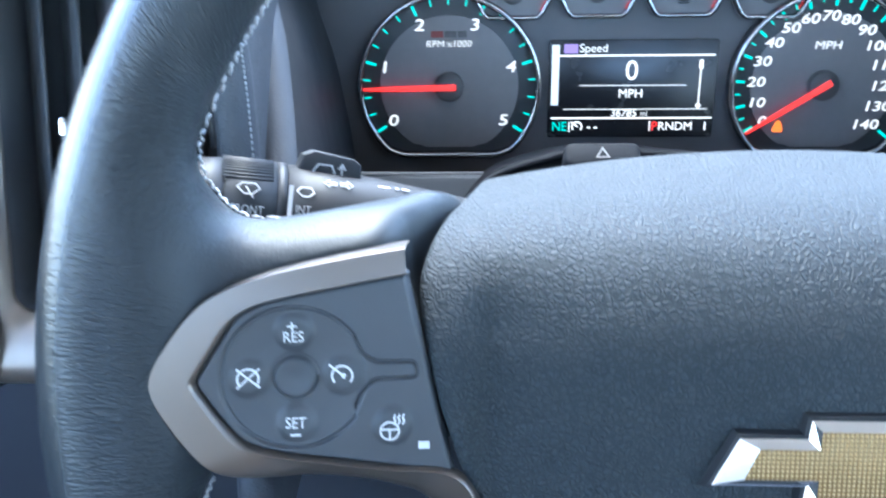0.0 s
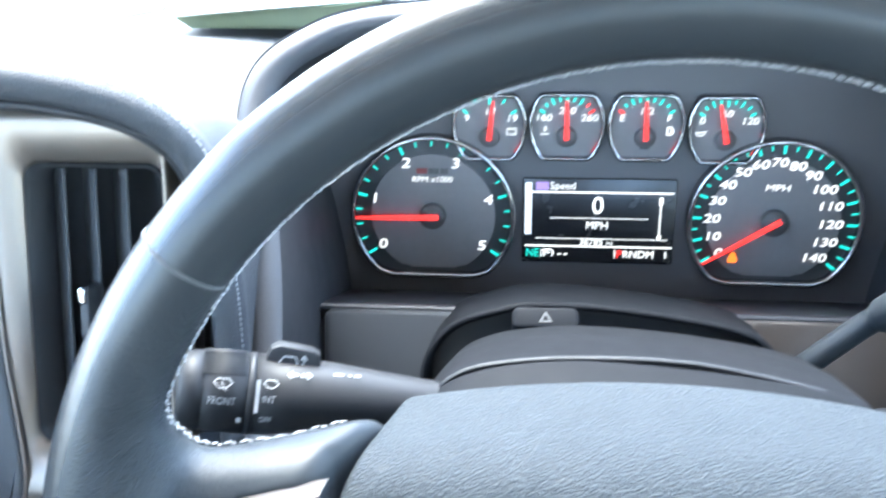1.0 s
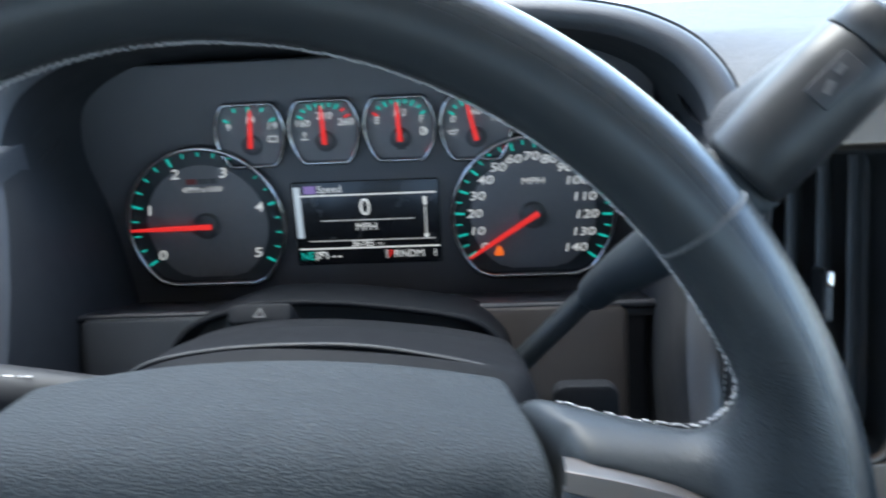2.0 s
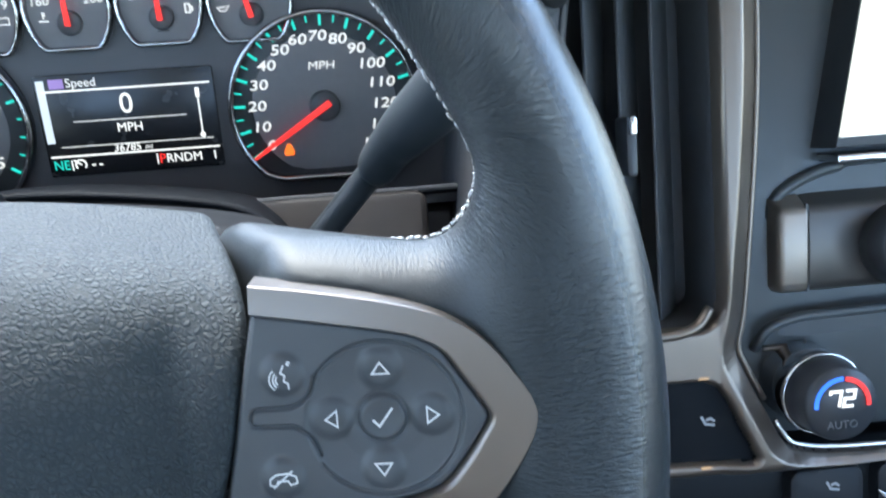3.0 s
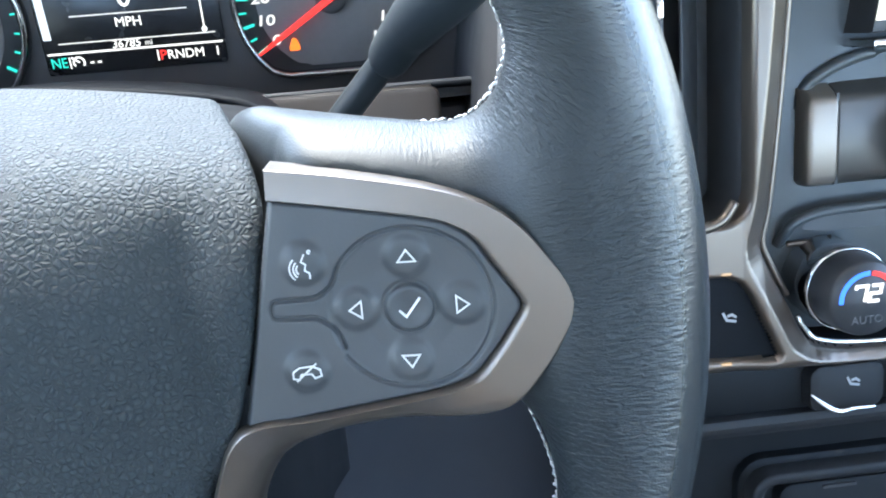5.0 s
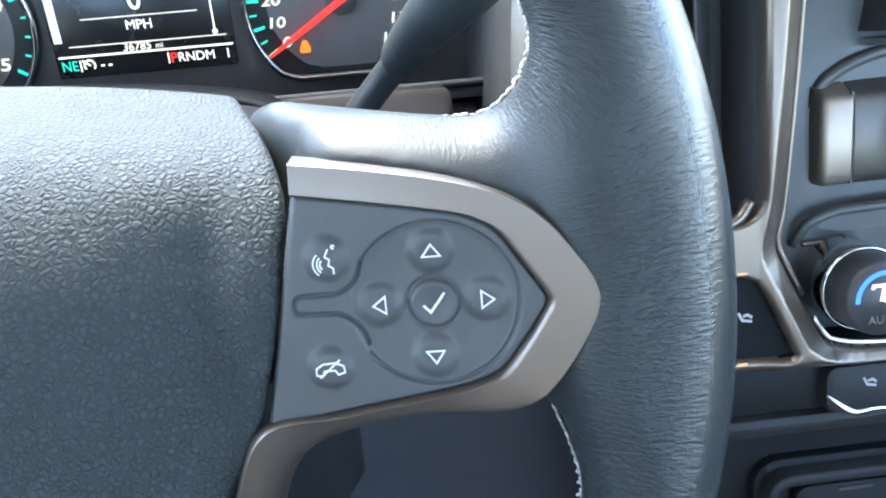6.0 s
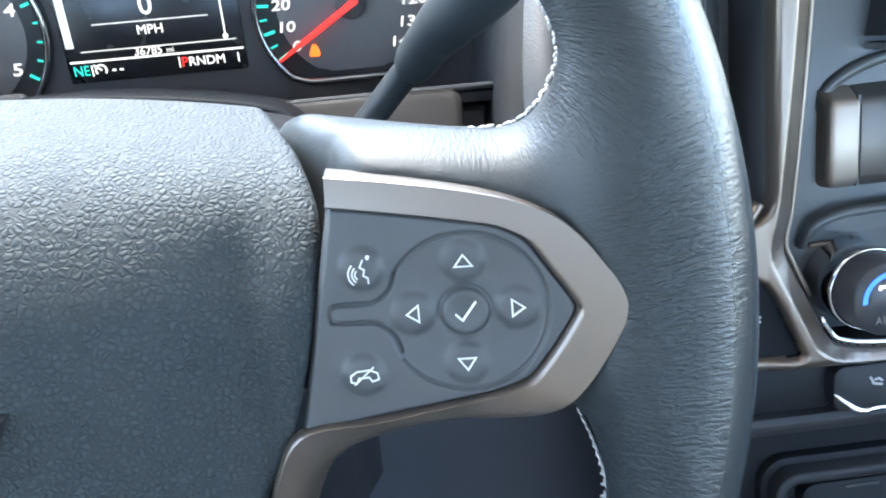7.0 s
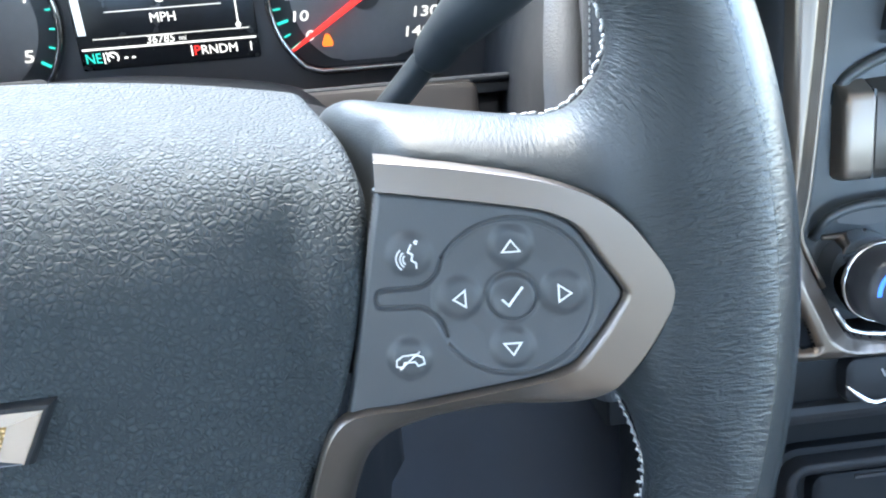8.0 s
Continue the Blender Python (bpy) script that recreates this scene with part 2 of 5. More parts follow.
def part(name, me, mat, parent, label="", m=None):
    """One mesh as an object of its own under a thing or a part."""
    if isinstance(me, bmesh.types.BMesh):
        me = from_bm(name, me)
    ob = new(name, me)
    if mat:
        me.materials.append(mat)
    ob.parent = parent
    if m is not None:
        ob.matrix_basis = m
    return tagged(ob, label) if label else ob


def thing(name, label, category, m=None, me=None, mat=None, kind="", group=""):
    """A top-level thing in the truck's frame: a mesh, or an Empty for its parts."""
    if isinstance(me, bmesh.types.BMesh):
        me = from_bm(name, me)
    ob = new(name, me)
    if me and mat:
        me.materials.append(mat)
    ob.matrix_world = CAR @ (m if m is not None else Matrix())
    return tagged(ob, label, category, group, kind)


def nets(f, lo, hi, h):
    """Skin of the solid where f(x, y, z) < 0, on a grid of step h."""
    ax = [np.arange(a, b + h, h) for a, b in zip(lo, hi)]
    v = f(ax[0][:, None, None], ax[1][None, :, None], ax[2][None, None, :])
    n = v.shape
    inside = v < 0
    total = np.zeros([k - 1 for k in n] + [3], np.float32)
    count = np.zeros([k - 1 for k in n], np.float32)
    for axis in range(3):
        a = [slice(None)] * 3
        b = [slice(None)] * 3
        a[axis], b[axis] = slice(0, -1), slice(1, None)
        va, vb = v[tuple(a)], v[tuple(b)]
        cross = inside[tuple(a)] != inside[tuple(b)]
        s = np.where(cross, va / np.where(cross, va - vb, 1), 0)
        o1, o2 = [k for k in range(3) if k != axis]
        for d1 in (0, 1):
            for d2 in (0, 1):
                sl = [slice(None)] * 3
                sl[o1] = slice(d1, n[o1] - 1 + d1)
                sl[o2] = slice(d2, n[o2] - 1 + d2)
                c = cross[tuple(sl)]
                count += c
                total[..., axis] += np.where(c, s[tuple(sl)], 0)
                total[..., o1] += c * d1
                total[..., o2] += c * d2
    cells = np.argwhere(count > 0)
    idx = -np.ones(count.shape, np.int64)
    idx[tuple(cells.T)] = np.arange(len(cells))
    pos = (cells + total[tuple(cells.T)] / count[tuple(cells.T)][:, None]) * h + np.array(lo)
    for _ in range(2):  # settle the points on the true surface
        x, y, z = pos.T
        v0, e = f(x, y, z), h * 0.05
        g = np.stack([f(x + e, y, z) - v0, f(x, y + e, z) - v0, f(x, y, z + e) - v0], 1) / e
        step = (v0 / np.maximum((g * g).sum(1), 0.05))[:, None] * g
        pos = pos - np.clip(step, -h * 0.5, h * 0.5)
    quads = []
    for axis in range(3):
        o1, o2 = (axis + 1) % 3, (axis + 2) % 3
        a = [slice(None)] * 3
        b = [slice(None)] * 3
        a[axis], b[axis] = slice(0, -1), slice(1, None)
        e = np.argwhere(inside[tuple(a)] != inside[tuple(b)])
        e = e[(e[:, o1] > 0) & (e[:, o2] > 0) & (e[:, o1] < n[o1] - 1) & (e[:, o2] < n[o2] - 1)]
        flip = inside[tuple(e.T)]
        q = []
        for d1, d2 in ((0, 0), (1, 0), (1, 1), (0, 1)):
            c = e.copy()
            c[:, o1] -= d1
            c[:, o2] -= d2
            q.append(idx[tuple(c.T)])
        q = np.stack(q, 1)
        quads.append(np.where(flip[:, None], q, q[:, ::-1]))
    quads = np.concatenate(quads)
    me = bpy.data.meshes.new("skin")
    me.vertices.add(len(pos))
    me.vertices.foreach_set("co", pos.astype(np.float32).ravel())
    me.loops.add(quads.size)
    me.loops.foreach_set("vertex_index", quads.ravel().astype(np.int32))
    me.polygons.add(len(quads))
    me.polygons.foreach_set("loop_start", np.arange(0, quads.size, 4, dtype=np.int32))
    me.polygons.foreach_set("loop_total", np.full(len(quads), 4, np.int32))
    me.update(calc_edges=True)
    me.validate()
    return shade(me)


def poly_distance(pts, x, z):
    """Signed distance of (x, z) to a polygon, inside negative."""
    p = np.array(pts, float)
    best = None
    sign = np.ones(np.broadcast(x, z).shape)
    for a, b in zip(p, np.roll(p, -1, 0)):
        e = b - a
        wx, wz = x - a[0], z - a[1]
        k = np.clip((wx * e[0] + wz * e[1]) / (e @ e), 0, 1)
        d = (wx - e[0] * k) ** 2 + (wz - e[1] * k) ** 2
        best = d if best is None else np.minimum(best, d)
        c1, c2, c3 = z >= a[1], z < b[1], e[0] * wz > e[1] * wx
        sign = np.where((c1 & c2 & c3) | (~c1 & ~c2 & ~c3), -sign, sign)
    return sign * np.sqrt(best)


def smin(a, b, k):
    t = np.clip(0.5 + 0.5 * (b - a) / k, 0, 1)
    return b + (a - b) * t - k * t * (1 - t)


def smax(a, b, k):
    return -smin(-a, -b, k)


def spline(pts, per=8, closed=False):
    """Smooth line through the points."""
    p = np.array(pts, float)
    n = len(p)
    out = []
    for i in range(n if closed else n - 1):
        if closed:
            a, b, c, d = p[i - 1], p[i], p[(i + 1) % n], p[(i + 2) % n]
        else:
            b, c = p[i], p[i + 1]
            a = p[i - 1] if i else 2 * b - c
            d = p[i + 2] if i + 2 < n else 2 * c - b
        for s in np.arange(per) / per:
            out.append(0.5 * (2 * b + (c - a) * s + (2 * a - 5 * b + 4 * c - d) * s * s + (3 * b - a - 3 * c + d) * s ** 3))
    if not closed:
        out.append(p[-1])
    return np.array(out)


def tube(path, ra, rb=None, sides=16, up=(0, 0, 1), close=True):
    """A round or oval bar along a line; ra may change along it."""
    path = np.array(path, float)
    n = len(path)
    ra = np.broadcast_to(ra, n)
    rb = ra if rb is None else np.broadcast_to(rb, n)
    verts, faces = [], []
    for i in range(n):
        t = path[min(i + 1, n - 1)] - path[max(i - 1, 0)]
        t /= np.linalg.norm(t)
        s = np.cross(t, up)
        s /= np.linalg.norm(s)
        w = np.cross(s, t)
        for k in range(sides):
            a = 2 * math.pi * k / sides
            verts.append(path[i] + s * ra[i] * math.cos(a) + w * rb[i] * math.sin(a))
    for i in range(n - 1):
        for k in range(sides):
            k2 = (k + 1) % sides
            faces.append((i * sides + k, i * sides + k2, (i + 1) * sides + k2, (i + 1) * sides + k))
    if close:
        faces.append(tuple(range(sides))[::-1])
        faces.append(tuple((n - 1) * sides + k for k in range(sides)))
    return mesh_of("bar", verts, faces)


def loft(sections, closed=False, caps=False, smooth=True):
    """A skin through rows of points of equal count."""
    s = np.array(sections, float)
    n, k = s.shape[:2]
    faces = []
    for i in range(n - 1):
        for j in range(k if closed else k - 1):
            j2 = (j + 1) % k
            faces.append((i * k + j, i * k + j2, (i + 1) * k + j2, (i + 1) * k + j))
    if caps:
        faces.append(tuple(range(k))[::-1])
        faces.append(tuple((n - 1) * k + j for j in range(k)))
    me = mesh_of("skin", s.reshape(-1, 3), faces, smooth)
    bm = bmesh.new()
    bm.from_mesh(me)
    bmesh.ops.recalc_face_normals(bm, faces=bm.faces)
    bm.to_mesh(me)
    bm.free()
    return shade(me, smooth)


def slab(pts, y0, y1, bevel=0.0, segments=2, smooth=True):
    """An outline in the xz plane made solid from y0 (front) to y1, with its front edge rounded."""
    bm = bmesh.new()
    front = [bm.verts.new((p[0], y0, p[1])) for p in pts]
    back = [bm.verts.new((p[0], y1, p[1])) for p in pts]
    f = bm.faces.new(front)
    bm.faces.new(back[::-1])
    n = len(pts)
    for i in range(n):
        bm.faces.new((front[i], back[i], back[(i + 1) % n], front[(i + 1) % n]))
    bmesh.ops.recalc_face_normals(bm, faces=bm.faces)
    if bevel:
        bmesh.ops.bevel(bm, geom=list(f.edges), offset=bevel, segments=segments, profile=0.5, affect="EDGES")
    me = from_bm("slab", bm, False)
    if smooth:
        shade(me)
        me.set_sharp_from_angle(angle=radians(40))
    return me


def rounded(x0, z0, x1, z1, r, n=5):
    """Outline of a rectangle with round corners."""
    out = []
    for cx, cz, a0 in ((x1 - r, z1 - r, 0), (x0 + r, z1 - r, 90), (x0 + r, z0 + r, 180), (x1 - r, z0 + r, 270)):
        for k in range(n + 1):
            a = radians(a0 + 90 * k / n)
            out.append((cx + r * math.cos(a), cz + r * math.sin(a)))
    return out


def ring_line(cx, cz, r, n=48, a0=0, a1=360):
    full = a1 - a0 == 360
    return [(cx + r * math.cos(radians(a0 + (a1 - a0) * k / (n if full else n - 1))), cz + r * math.sin(radians(a0 + (a1 - a0) * k / (n if full else n - 1)))) for k in range(n)]


def revolve(profile, n=32):
    """Turned part: profile of (radius, y) about the y axis."""
    rows = []
    for r, y in profile:
        rows.append([(r * math.cos(2 * math.pi * k / n), y, r * math.sin(2 * math.pi * k / n)) for k in range(n)])
    return loft(rows, closed=True, caps=True)


def strokes(lines, width, y=0.0, depth=0.0003):
    """Printed lines in the xz plane, slightly raised."""
    verts, faces = [], []
    for line in lines:
        p = np.array(line, float)
        closed = np.allclose(p[0], p[-1]) and len(p) > 2
        if closed:
            p = p[:-1]
        n = len(p)
        base = len(verts)
        for i in range(n):
            a = p[i - 1] if (i or closed) else p[i]
            c = p[(i + 1) % n] if (i + 1 < n or closed) else p[i]
            d1, d2 = p[i] - a, c - p[i]
            l1, l2 = np.hypot(*d1), np.hypot(*d2)
            d1 = d1 / l1 if l1 > 0 else d2 / l2
            d2 = d2 / l2 if l2 > 0 else d1
            nrm = np.array((-(d1 + d2)[1], (d1 + d2)[0]))
            nrm = nrm / (np.hypot(*nrm) + 1e-9)
            k = width / 2 / max(0.45, abs(nrm @ np.array((-d1[1], d1[0]))))
            for s in (1, -1):
                q = p[i] + s * nrm * k
                verts += [(q[0], y - depth, q[1]), (q[0], y, q[1])]
        for i in range(n if closed else n - 1):
            a, b = base + 4 * i, base + 4 * ((i + 1) % n)
            faces += [(a, b, b + 2, a + 2), (a, a + 1, b + 1, b), (a + 2, b + 2, b + 3, a + 3)]
    return mesh_of("strokes", verts, faces, False)


def lettering(text, size, y=0.0, depth=0.0002, shear=0.0, wide=1.0, bold=0.0):
    """Words in the xz plane, facing -y, centred on the origin."""
    cu = bpy.data.curves.new("letters", "FONT")
    cu.body, cu.size, cu.align_x, cu.align_y = text, size, "CENTER", "CENTER"
    cu.extrude, cu.shear, cu.resolution_u, cu.offset = depth / 2, shear, 3, bold * size
    ob = bpy.data.objects.new("letters", cu)
    scene.collection.objects.link(ob)
    me = bpy.data.meshes.new_from_object(ob.evaluated_get(bpy.context.evaluated_depsgraph_get()))
    bpy.data.objects.remove(ob)
    bpy.data.curves.remove(cu)
    me.transform(pose(0, y, 0, 90, 0, 0) @ Matrix.Diagonal((wide, 1, 1, 1)))
    return me


def joined(meshes):
    """Several pieces of one part as one mesh."""
    bm = bmesh.new()
    for me in meshes:
        bm.from_mesh(me)
    out = bpy.data.meshes.new("joined")
    bm.to_mesh(out)
    bm.free()
    return out


# ---- steering wheel ----
RIM_R, TUBE = 0.1790, 0.0140


def pad_y(x, z):
    """Depth of the spokes' front face."""
    x = np.abs(x)
    return -0.0050 - 0.14 * (x - 0.12) + 0.06 * (z - 0.030 + np.sqrt((z - 0.030) ** 2 + 0.00008))


SPOKE = [(0.070, 0.065), (0.150, 0.065), (0.176, 0.065), (0.176, -0.040), (0.158, -0.020), (0.146, -0.0120),
         (0.115, -0.0115), (0.092, -0.016), (0.075, -0.026)]
BEZEL_OUT = [(0.1033, 0.0390), (0.1175, 0.0368), (0.1341, 0.0333), (0.1453, 0.0293), (0.1520, 0.0243), (0.1575, 0.0172), (0.1614, 0.0112), (0.1622, 0.0080), (0.1612, 0.0048),
             (0.1562, -0.0040), (0.1505, -0.0112), (0.1440, -0.0154), (0.1340, -0.0174), (0.1240, -0.0184), (0.1090, -0.0212), (0.0983, -0.0275), (0.0922, -0.0385), (0.088, -0.056)]
HUB = [(-0.1030, 0.075), (0.1030, 0.075), (0.1022, 0.030), (0.0998, 0.018), (0.0955, 0.0), (0.0909, -0.0145), (0.0850, -0.029), (0.070, -0.058), (0.045, -0.078),
       (-0.045, -0.078), (-0.070, -0.058), (-0.0850, -0.029), (-0.0909, -0.0145), (-0.0955, 0.0), (-0.0998, 0.018), (-0.1022, 0.030)]


def hub_side(x, y, z):
    return poly_distance(HUB, x, z) + 0.30 * np.maximum(0, y - 0.004) * (np.abs(x) > 0.05)


def rim_solid(x, y, z):
    ring = np.sqrt((np.sqrt(x * x + z * z) - RIM_R) ** 2 + y * y) - TUBE
    ax = np.abs(x)
    r = 0.014
    flat = poly_distance(SPOKE, ax, z)
    rise = np.clip((poly_distance(BEZEL_OUT + [(0.080, -0.030), (0.080, 0.036)], ax, z) + 0.0030) / 0.0038, 0, 1)
    front = pad_y(x, z) + 0.0036 - 0.0034 * rise * rise * (3 - 2 * rise)
    dy = np.maximum(front - y, y - 0.046 + 0.16 * np.maximum(0, ax - 0.10) * 2)
    q1, q2 = flat + r, dy + r
    arm = np.sqrt(np.maximum(q1, 0) ** 2 + np.maximum(q2, 0) ** 2) + np.minimum(np.maximum(q1, q2), 0) - r
    lid = 0.0538 - 0.125 * (ax - 0.09) + 0.65 * (ax - 0.1505 + np.sqrt((ax - 0.1505) ** 2 + 0.00005)) - 0.16 * (0.045 - y)
    arm = smax(arm, (z - lid + 0.0006) * 0.98, 0.024)
    arm = smax(arm, 0.0043 - 0.0078 * np.clip((y - 0.016) / 0.022, 0, 1) - hub_side(ax, y, z), 0.0080)
    low = np.sqrt((ax - 0.05) ** 2 * 0.25 + (y - 0.012) ** 2) - 0.012
    low = np.maximum(low, np.abs(z + 0.12) - 0.05)
    fade = np.clip((0.1860 - np.sqrt(x * x + z * z)) / 0.026, 0, 1)
    soft = 0.004 + 0.020 * fade * fade * (3 - 2 * fade)
    return smin(smin(ring, arm, soft), low, 0.012)


def hub_solid(x, y, z):
    ax = np.abs(x)
    back = np.clip((ax - 0.0825) / 0.0105, 0, 1)
    into = (ax - 0.0600) / 0.0225
    into = np.clip(0.5 * (into + np.sqrt(into * into + 0.012)), 0, 1.05)
    flute = into * (1 - back * back * (3 - 2 * back)) * (0.5 - 0.5 * np.cos(np.pi * np.clip((0.040 - z) / 0.022, 0, 1)))
    front = -0.0085 + 0.54 * x * x + 0.0050 * flute + 0.02 * np.maximum(0, -z)
    top = z - (0.0590 - 1.18 * x * x - (0.30 - 15.0 * x * x) * (0.056 - y))
    face = smax(front - y, top * 0.95, 0.034)
    face = smax(face, hub_side(x, y, z), 0.0036)
    return smax(face, y - 0.058, 0.005)


wheel = thing("steering_wheel", "black leather steering wheel with pale stitching and satin spoke trim", "steering wheel")
part("rim", nets(rim_solid, (-0.198, -0.022, -0.198), (0.198, 0.052, 0.198), 0.0017), RIM_LEATHER, wheel, "black leather rim and spokes")
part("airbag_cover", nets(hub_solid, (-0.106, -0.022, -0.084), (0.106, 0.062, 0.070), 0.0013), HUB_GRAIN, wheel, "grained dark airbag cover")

part("boss", slab(rounded(-0.086, -0.046, 0.086, 0.026, 0.02), 0.022, 0.050, 0.003), SHROUD, wheel)

BEZEL_IN = [(0.1030, 0.0325), (0.1167, 0.0302), (0.1336, 0.0270), (0.1390, 0.0250), (0.1425, 0.0225), (0.1465, 0.0165), (0.1508, 0.0098), (0.1513, 0.0074), (0.1500, 0.0050),
            (0.1465, -0.0003), (0.1420, -0.0058), (0.1380, -0.0080), (0.1331, -0.0094), (0.1225, -0.0112), (0.1080, -0.0135), (0.0910, -0.0160), (0.0835, -0.0300), (0.078, -0.050)]


def bezel(side):
    a, b = spline(BEZEL_OUT, 6), spline(BEZEL_IN, 6)
    rows = []
    n = len(a)
    for i in range(n):
        low = min(1.0, max(0.0, (i / n - 0.58) / 0.20))
        low = low * low * (3 - 2 * low)
        row = []
        for s, d in ((0, 0.012 + 0.010 * low), (0, 0.0006 + 0.0129 * low), (0.012 + 0.068 * low, 0.0002 + 0.0093 * low), (0.035 + 0.185 * low, 0.0060 * low), (0.06 + 0.35 * low, 0.0036 * low), (0.5 + 0.12 * low, 0.0019 * low),
                     (0.86, 0.0004 * low), (0.915, 0.0), (0.970, 0.0005), (1, 0.003)):
            p = a[i] + (b[i] - a[i]) * s
            row.append((side * p[0], float(pad_y(p[0], p[1])) - 0.0027 + d, p[1]))
        rows.append(row)
    me = loft(rows)
    me.set_sharp_from_angle(angle=radians(44))
    return me


CX, CZ, CR = 0.1291, 0.0085, 0.0168
BUTTONS = {1: [(0.1293, 0.0195), (0.1183, 0.0090), (0.1396, 0.0089), (0.1285, -0.0025), (0.1087, 0.0195), (0.1068, -0.0035)],
        -1: [(0.1290, 0.0195), (0.1183, 0.0087), (0.1396, 0.0085), (0.1290, -0.0025), (0.1066, -0.0036)]}


def line_distance(pts, x, z):
    best = None
    for a, b in zip(np.array(pts[:-1], float), np.array(pts[1:], float)):
        e = b - a
        k = np.clip(((x - a[0]) * e[0] + (z - a[1]) * e[1]) / (e @ e), 0, 1)
        d = np.hypot(x - a[0] - e[0] * k, z - a[1] - e[1] * k)
        best = d if best is None else np.minimum(best, d)
    return best


SLOT = spline([(0.1152, 0.0180), (0.1138, 0.0145), (0.1105, 0.0121), (0.1060, 0.0118), (0.1024, 0.0117), (0.1012, 0.0108), (0.1010, 0.0088), (0.1020, 0.0080), (0.1060, 0.0078),
               (0.1105, 0.0075), (0.1138, 0.0045), (0.1152, 0.0010)], 4)


def key_height(side, x, z):
    """Relief of the keypad: raised keys, dished centre key, grooves round the disc and the slot."""
    r = np.hypot(x - CX, z - CZ)
    h = np.zeros(np.broadcast(x, z).shape)
    h -= 0.0005 * np.clip((CR - r) / 0.0009, 0, 1) + 0.0008 * np.clip((CR - r) / 0.007, 0, 1)
    for kx, kz in BUTTONS[side]:
        d = np.hypot(x - kx, z - kz) / 0.0043
        h += 0.0009 * np.exp(-d ** 7) + 0.0003 * np.exp(-d ** 2)
    d = r / 0.0050
    h += 0.0011 * np.exp(-d ** 16) - 0.0008 * np.exp(-(r / 0.0036) ** 2)
    h -= 0.0004 * np.exp(-((r - 0.0053) / 0.0004) ** 2)
    open_arc = (x > 0.1152) | (np.abs(z - CZ) > 0.0095)
    h -= 0.0009 * np.exp(-((r - CR) / 0.00032) ** 2) * open_arc
    h -= 0.0010 * np.exp(-(line_distance(SLOT, x, z) / 0.00032) ** 2)
    return h


def keypad(side):
    step = 0.00028
    xs, zs = np.arange(0.084, 0.1545, step), np.arange(-0.020, 0.036, step)
    gx, gz = np.meshgrid(xs, zs, indexing="ij")
    edge = spline(BEZEL_IN[:15], 4).tolist() + [(0.0925, -0.0165), (0.1036, 0.0330)]
    rim_d = poly_distance(edge, gx, gz)
    keep = rim_d < 0.0007
    y = pad_y(gx, gz) - 0.0008 - key_height(side, gx, gz) + 0.0030 * np.clip((rim_d + 0.0007) / 0.0014, 0, 1) ** 2
    idx = -np.ones(gx.shape, int)
    idx[keep] = np.arange(keep.sum())
    verts = np.stack([side * gx[keep], y[keep], gz[keep]], 1)
    quad = np.stack([idx[:-1, :-1], idx[1:, :-1], idx[1:, 1:], idx[:-1, 1:]], -1).reshape(-1, 4)
    quad = quad[(quad >= 0).all(1)]
    return mesh_of("keypad", verts, quad if side > 0 else quad[:, ::-1])


def on_pad(side, me, x, z):
    """Lay a flat print on the keypad."""
    bm = bmesh.new()
    bm.from_mesh(me)
    for v in bm.verts:
        px, pz = x + v.co.x, z + v.co.z
        y = float(pad_y(px, pz)) - 0.0008 - float(key_height(side, abs(np.float64(px)), np.float64(pz)))
        v.co = (px, y - 0.00012 + v.co.y, pz)
    out = bpy.data.meshes.new("print")
    bm.to_mesh(out)
    bm.free()
    return out


for side in (1, -1):
    part("spoke_trim", bezel(side), SATIN, wheel, "satin nickel spoke trim")
pads = {}
for side in (1, -1):
    pads[side] = part("button_panel", keypad(side), PANEL, wheel, "black button panel with raised round keys")


def arrow(a):
    ca, sa = math.cos(radians(a)), math.sin(radians(a))
    pts = [(u * ca - v * sa, u * sa + v * ca) for u, v in ((0.0014, 0), (-0.0011, 0.0018), (-0.0011, -0.0018), (0.0014, 0))]
    return strokes([pts], 0.00031)


for (kx, kz), a in zip(BUTTONS[1][:4], (90, 180, 0, 270)):
    part("arrow_print", on_pad(1, arrow(a), kx, kz), ICON, pads[1])
part("check_print", on_pad(1, strokes([[(-0.0022, -0.0003), (-0.0008, -0.0018), (0.0022, 0.0022)]], 0.00042), CX, CZ), ICON, pads[1])
part("voice_print", on_pad(1, strokes([ring_line(-0.0002, -0.001, 0.0012, 7, 130, 230), ring_line(0, -0.001, 0.002, 7, 130, 230), ring_line(0, -0.001, 0.0028, 7, 130, 230),
                                       [(0.0005, 0.0022), (-0.0003, 0.0006), (0.0006, 0.0), (0.0003, -0.0012), (0.0012, -0.0018), (0.0012, -0.003)],
                                       ring_line(0.0015, 0.0025, 0.0003, 8)], 0.00031), *BUTTONS[1][4]), ICON, pads[1])
part("hang_up_print", on_pad(1, strokes([[(-0.0029, -0.0012), (-0.0028, 0.0002), (-0.0014, 0.0012), (0.0012, 0.0014), (0.0028, 0.0006), (0.0030, -0.0008), (0.0016, -0.0012), (0.0010, -0.0002),
                                          (-0.0012, -0.0003), (-0.0016, -0.0014), (-0.0029, -0.0012)], [(-0.0022, -0.0018), (0.0022, 0.0020)]], 0.00031), *BUTTONS[1][5]), ICON, pads[1])
part("resume_print", on_pad(-1, lettering("RES", 0.0037, wide=0.85), -0.1291, 0.0183), ICON, pads[-1])
